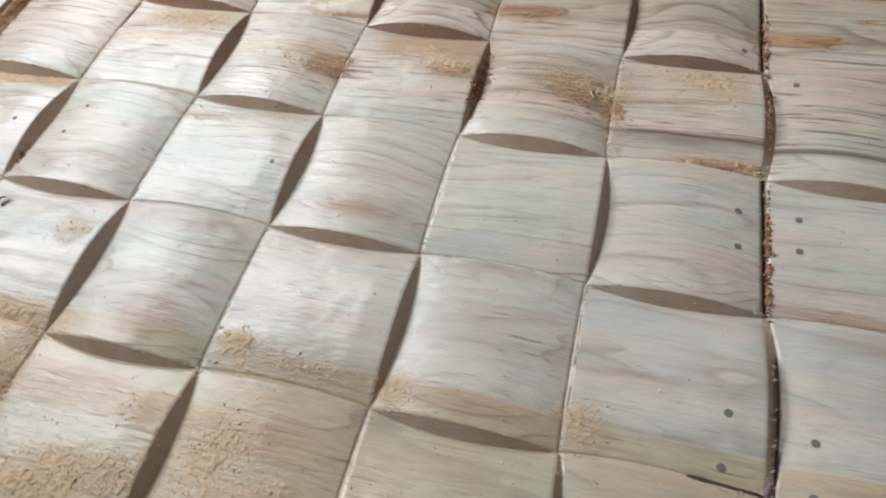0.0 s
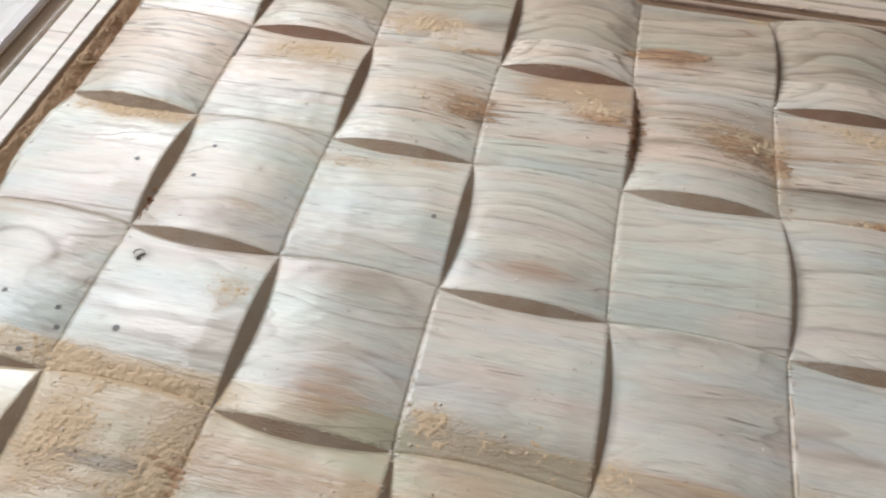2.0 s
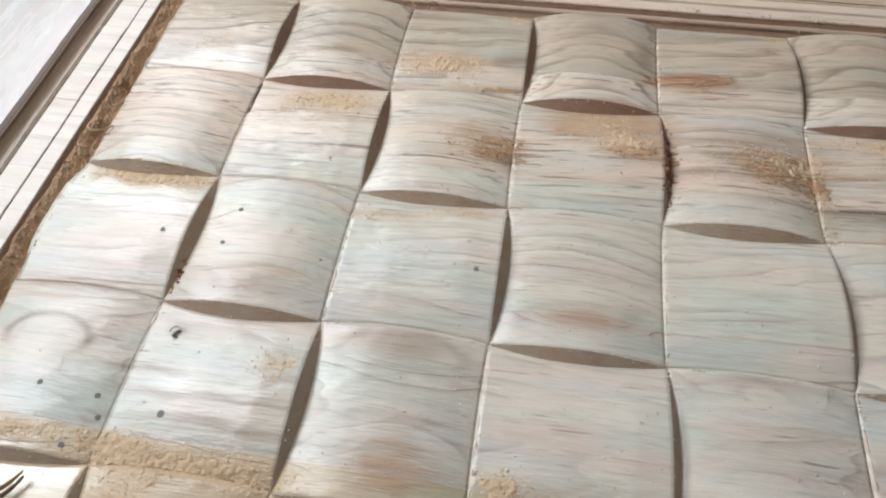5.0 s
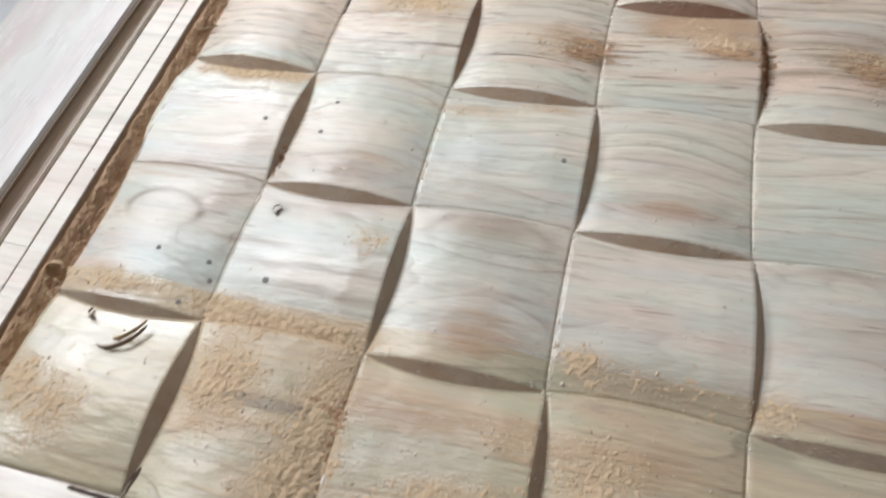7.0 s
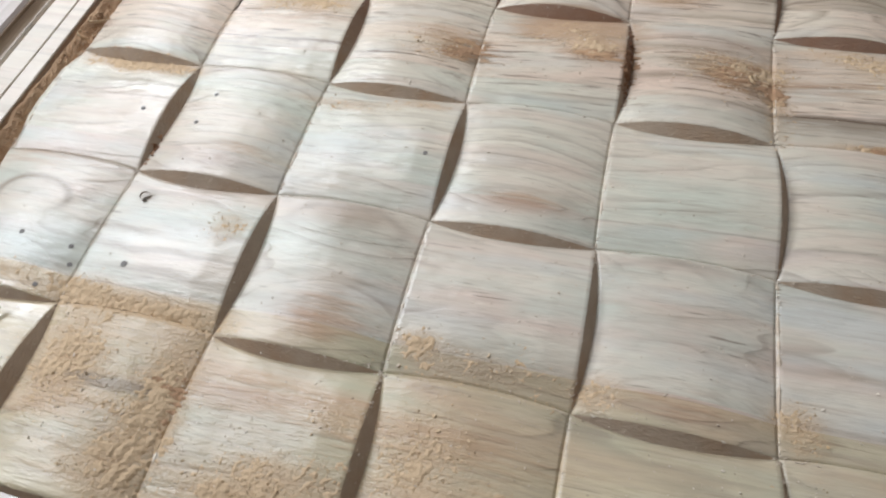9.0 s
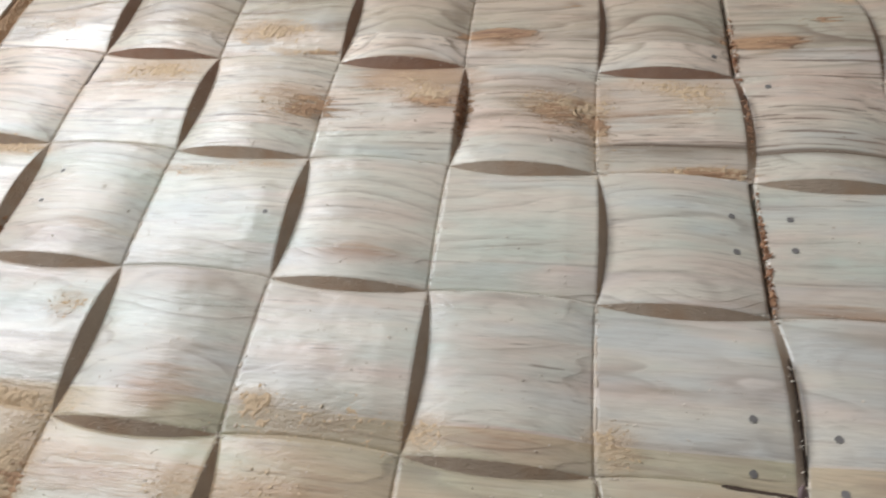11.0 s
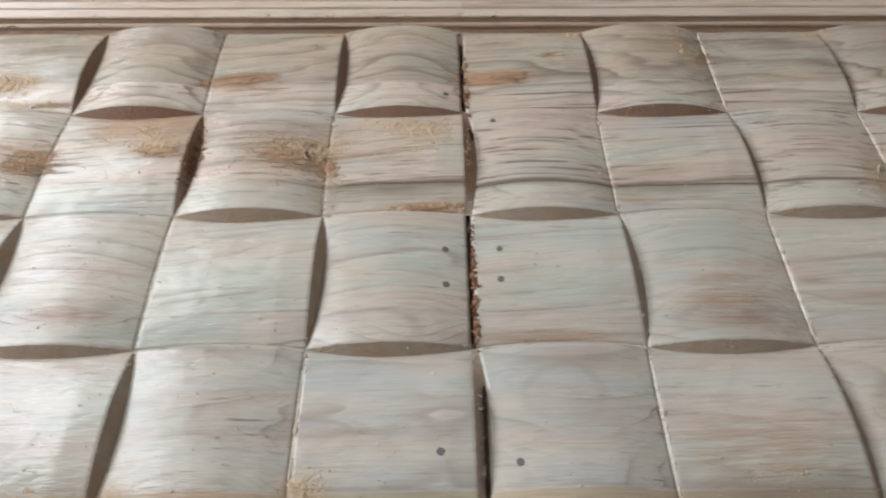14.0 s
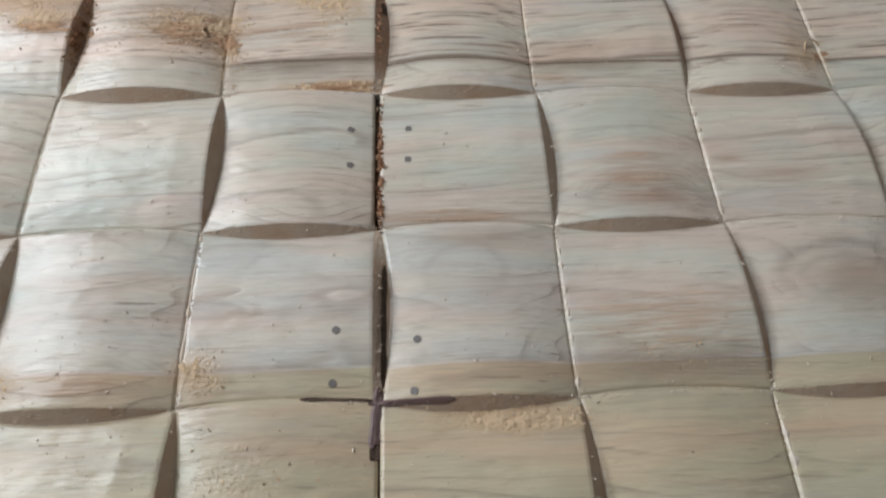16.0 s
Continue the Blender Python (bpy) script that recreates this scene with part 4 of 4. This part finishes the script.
def frayed_fibres(number, seed=11):
    """Short pale slivers torn up along the cut edges of the weave."""
    pick = random.Random(seed)
    verts, faces = [], []
    for _ in range(number):
        c, r = pick.randrange(COLS), pick.randrange(ROWS)
        bend, away = arched_x(c, r), 1 if pick.random() < 0.5 else 0
        s = pick.choice((abs(pick.gauss(0, 0.10)), 1 - abs(pick.gauss(0, 0.10)), pick.random()))
        off = pick.gauss(0, 0.0012)
        x, y = ((c + s) * C, (r + away) * C + off) if bend else ((c + away) * C + off, (r + s) * C)
        x, y = min(max(x, 0.001), W - 0.001), min(max(y, 0.001), H - 0.001)
        z = surface(x, y) + 0.0003
        l, w, a = pick.uniform(0.0008, 0.0030), pick.uniform(0.0002, 0.0006), pick.gauss(0.0 if bend else 0.3, 0.5)
        d, e = Vector((math.cos(a), math.sin(a), pick.uniform(-0.05, 0.35))), Vector((-math.sin(a), math.cos(a), 0))
        base = len(verts)
        p = Vector((x, y, z))
        for q in (p - d * l, p + e * w, p + d * l, p - e * w, p + Vector((0, 0, w))):
            verts.append(q[:])
        faces += [(base, base + 1, base + 4), (base + 1, base + 2, base + 4), (base + 2, base + 3, base + 4), (base + 3, base, base + 4)]
    # a thin pale ragged ridge along each rising edge: torn wood, with the lit rim put into its colour
    for c in range(1, COLS):
        for r in range(ROWS):
            if arched_x(c, r) or c == SEAM:
                continue
            last = None
            for i in range(61):
                y = (r + 0.015 + 0.97 * i / 60) * C
                x = c * C + 0.0003 + 0.0006 * noise.noise((c * 7.1, y * 60, 2.2))
                w = (0.0013 if c < SEAM else 0.0020) * max(0.0, 0.35 + 1.6 * noise.noise((c * 3.3, y * 150, 5.0)))
                z = pillow(c, r, c * C, y) + 0.0001 + w * 0.4
                base = len(verts)
                verts += [(x - w - 0.0002, y, z - 0.0012), (x, y, z), (x + w + 0.0002, y, z - 0.0008)]
                if last is not None:
                    faces += [(last, base, base + 1, last + 1), (last + 1, base + 1, base + 2, last + 2)]
                last = base
    mesh = bpy.data.meshes.new("frayed_fibres")
    mesh.from_pydata(verts, [], faces)
    mesh.materials.append(FIBRE)
    tagged(new("frayed_fibres", mesh), "pale wood fibres frayed along the carved edges", "wood fibres", kind="stuff")


frayed_fibres(2600)
STRAY = [(0.45, 0.28, 0.42, 0.24, 1.0), (1.05, 0.32, 0.35, 0.25, 0.7), (0.25, 0.08, 0.22, 0.07, 3.0), (0.72, 0.08, 0.22, 0.06, 2.0), (0.60, 0.50, 0.30, 0.05, 4.0)]
flake_heap("stray_chips", STRAY, 9500, FIBRE, "fine pale wood chips strewn over the carving", (0.0004, 0.0012), 9, 0.8)


TORN = [(0.385, 0.487, 0.050, 0.025, 1.0), (0.665, 0.490, 0.045, 0.030, 1.2), (0.715, 0.470, 0.012, 0.045, 1.0), (0.335, 0.602, 0.045, 0.014, 0.8), (0.60, 0.604, 0.03, 0.010, 4.0),
        (0.877, 0.612, 0.03, 0.009, 4.0), (0.52, 0.510, 0.05, 0.02, 0.6), (0.79, 0.428, 0.045, 0.006, 1.2), (0.215, 0.150, 0.07, 0.008, 1.0), (0.262, 0.06, 0.02, 0.06, 0.8), (0.78, 0.535, 0.05, 0.015, 0.8)]
flake_heap("torn_fibres", TORN, 1500, TORN_DUST, "torn brown wood fibres standing up from the carving", (0.0008, 0.0026), 15, 0.25, 1.6, 0.15, 0.35)


def shaving(x, y, radius, width, turns, tilt, spin, lift, material, label, n=22):
    """A thin curled ribbon of wood."""
    bm = bmesh.new()
    rows = []
    for i in range(n + 1):
        a = turns * 2 * math.pi * i / n
        rr = radius * (1 - 0.25 * i / n)
        w = width * (0.35 + 0.65 * math.sin(math.pi * min(1, 0.08 + 0.9 * i / n)))
        p = Vector((rr * math.cos(a), rr * math.sin(a), 0.0007 * i / n))
        rows.append([bm.verts.new(p + Vector((0, 0, w * k))) for k in (-0.5, 0.5)] + [bm.verts.new(p * 0.94 + Vector((0, 0, w * k))) for k in (0.5, -0.5)])
    for a, b in zip(rows, rows[1:]):
        for i in range(4):
            bm.faces.new((a[i], a[(i + 1) % 4], b[(i + 1) % 4], b[i]))
    bm.faces.new(rows[0][::-1])
    bm.faces.new(rows[-1])
    bm.transform(Euler((tilt, 0, spin)).to_matrix().to_4x4())
    low = min(v.co.z for v in bm.verts)
    bm.transform(Matrix.Translation((0, 0, -low)))
    bmesh.ops.recalc_face_normals(bm, faces=bm.faces[:])
    ob = part("wood_shaving", bm, material)
    ob.location = (x, y, lift)
    return tagged(ob, label, "wood shaving", "shavings on the door")


shaving(0.083, 0.124, 0.030, 0.0036, 0.36, 0.45, 3.9, surface(0.083, 0.124) - 0.002, BARK, "dark curled splinter lifted from the carved block")
shaving(0.088, 0.132, 0.028, 0.0032, 0.28, 0.6, 4.1, surface(0.088, 0.132) - 0.001, SHAVING, "pale curled splinter lifted from the carved block")
shaving(0.052, 0.126, 0.008, 0.004, 0.4, 0.5, 2.6, surface(0.052, 0.126), BARK, "small dark curled chip on the carved panel")
shaving(0.165, 0.251, 0.005, 0.004, 0.7, 0.5, 1.0, surface(0.165, 0.251), BARK, "small dark curled chip on the carved panel")
shaving(-0.004, 0.470, 0.016, 0.0022, 0.45, 0.3, 3.3, 0.001, SHAVING, "thin tan curled shaving hanging in the groove")
shaving(-0.012, 0.158, 0.009, 0.006, 0.8, 0.9, 0.4, -0.008, SHAVING, "brown curled shaving in the groove of the frame")
CURL = "tan curled shaving caught in the groove of the frame"
for x, y, r, turns, spin in ((-0.006, 0.143, 0.007, 0.7, 1.2), (-0.001, 0.150, 0.006, 0.6, 2.9), (0.004, 0.138, 0.006, 0.55, 0.2), (-0.010, 0.134, 0.008, 0.6, 4.4), (-0.003, 0.132, 0.005, 0.8, 5.3), (-0.012, 0.440, 0.007, 0.7, 2.2), (-0.006, 0.428, 0.006, 0.6, 0.8)):
    shaving(x, y, r, 0.0022, turns, 0.9, spin, max(surface(x, y), -0.002) - 0.001, SHAVING, CURL)
shaving(0.885, H + 0.006, 0.030, 0.0016, 0.18, 0.4, 1.2, -0.004, BARK, "thin dark splinter lying in the groove of the frame")
shaving(0.300, H + 0.012, 0.007, 0.0026, 0.6, 0.8, 0.7, -0.006, BARK, "small dark curled chip caught in the groove")
shaving(1.252, 0.470, 0.010, 0.0022, 0.5, 0.4, 0.5, surface(1.252, 0.47), SHAVING, "pale thin curled shaving on the carved panel")
shaving(0.682, 0.492, 0.008, 0.0025, 0.4, 0.5, 2.0, surface(0.682, 0.492), SHAVING, "tan curled shaving on the carved panel")

# ---- the squares of the weave ----
SQUARES = {}
for row in range(ROWS):
    for col in range(COLS):
        SQUARES[col, row] = carved_block(col, row)
nails()
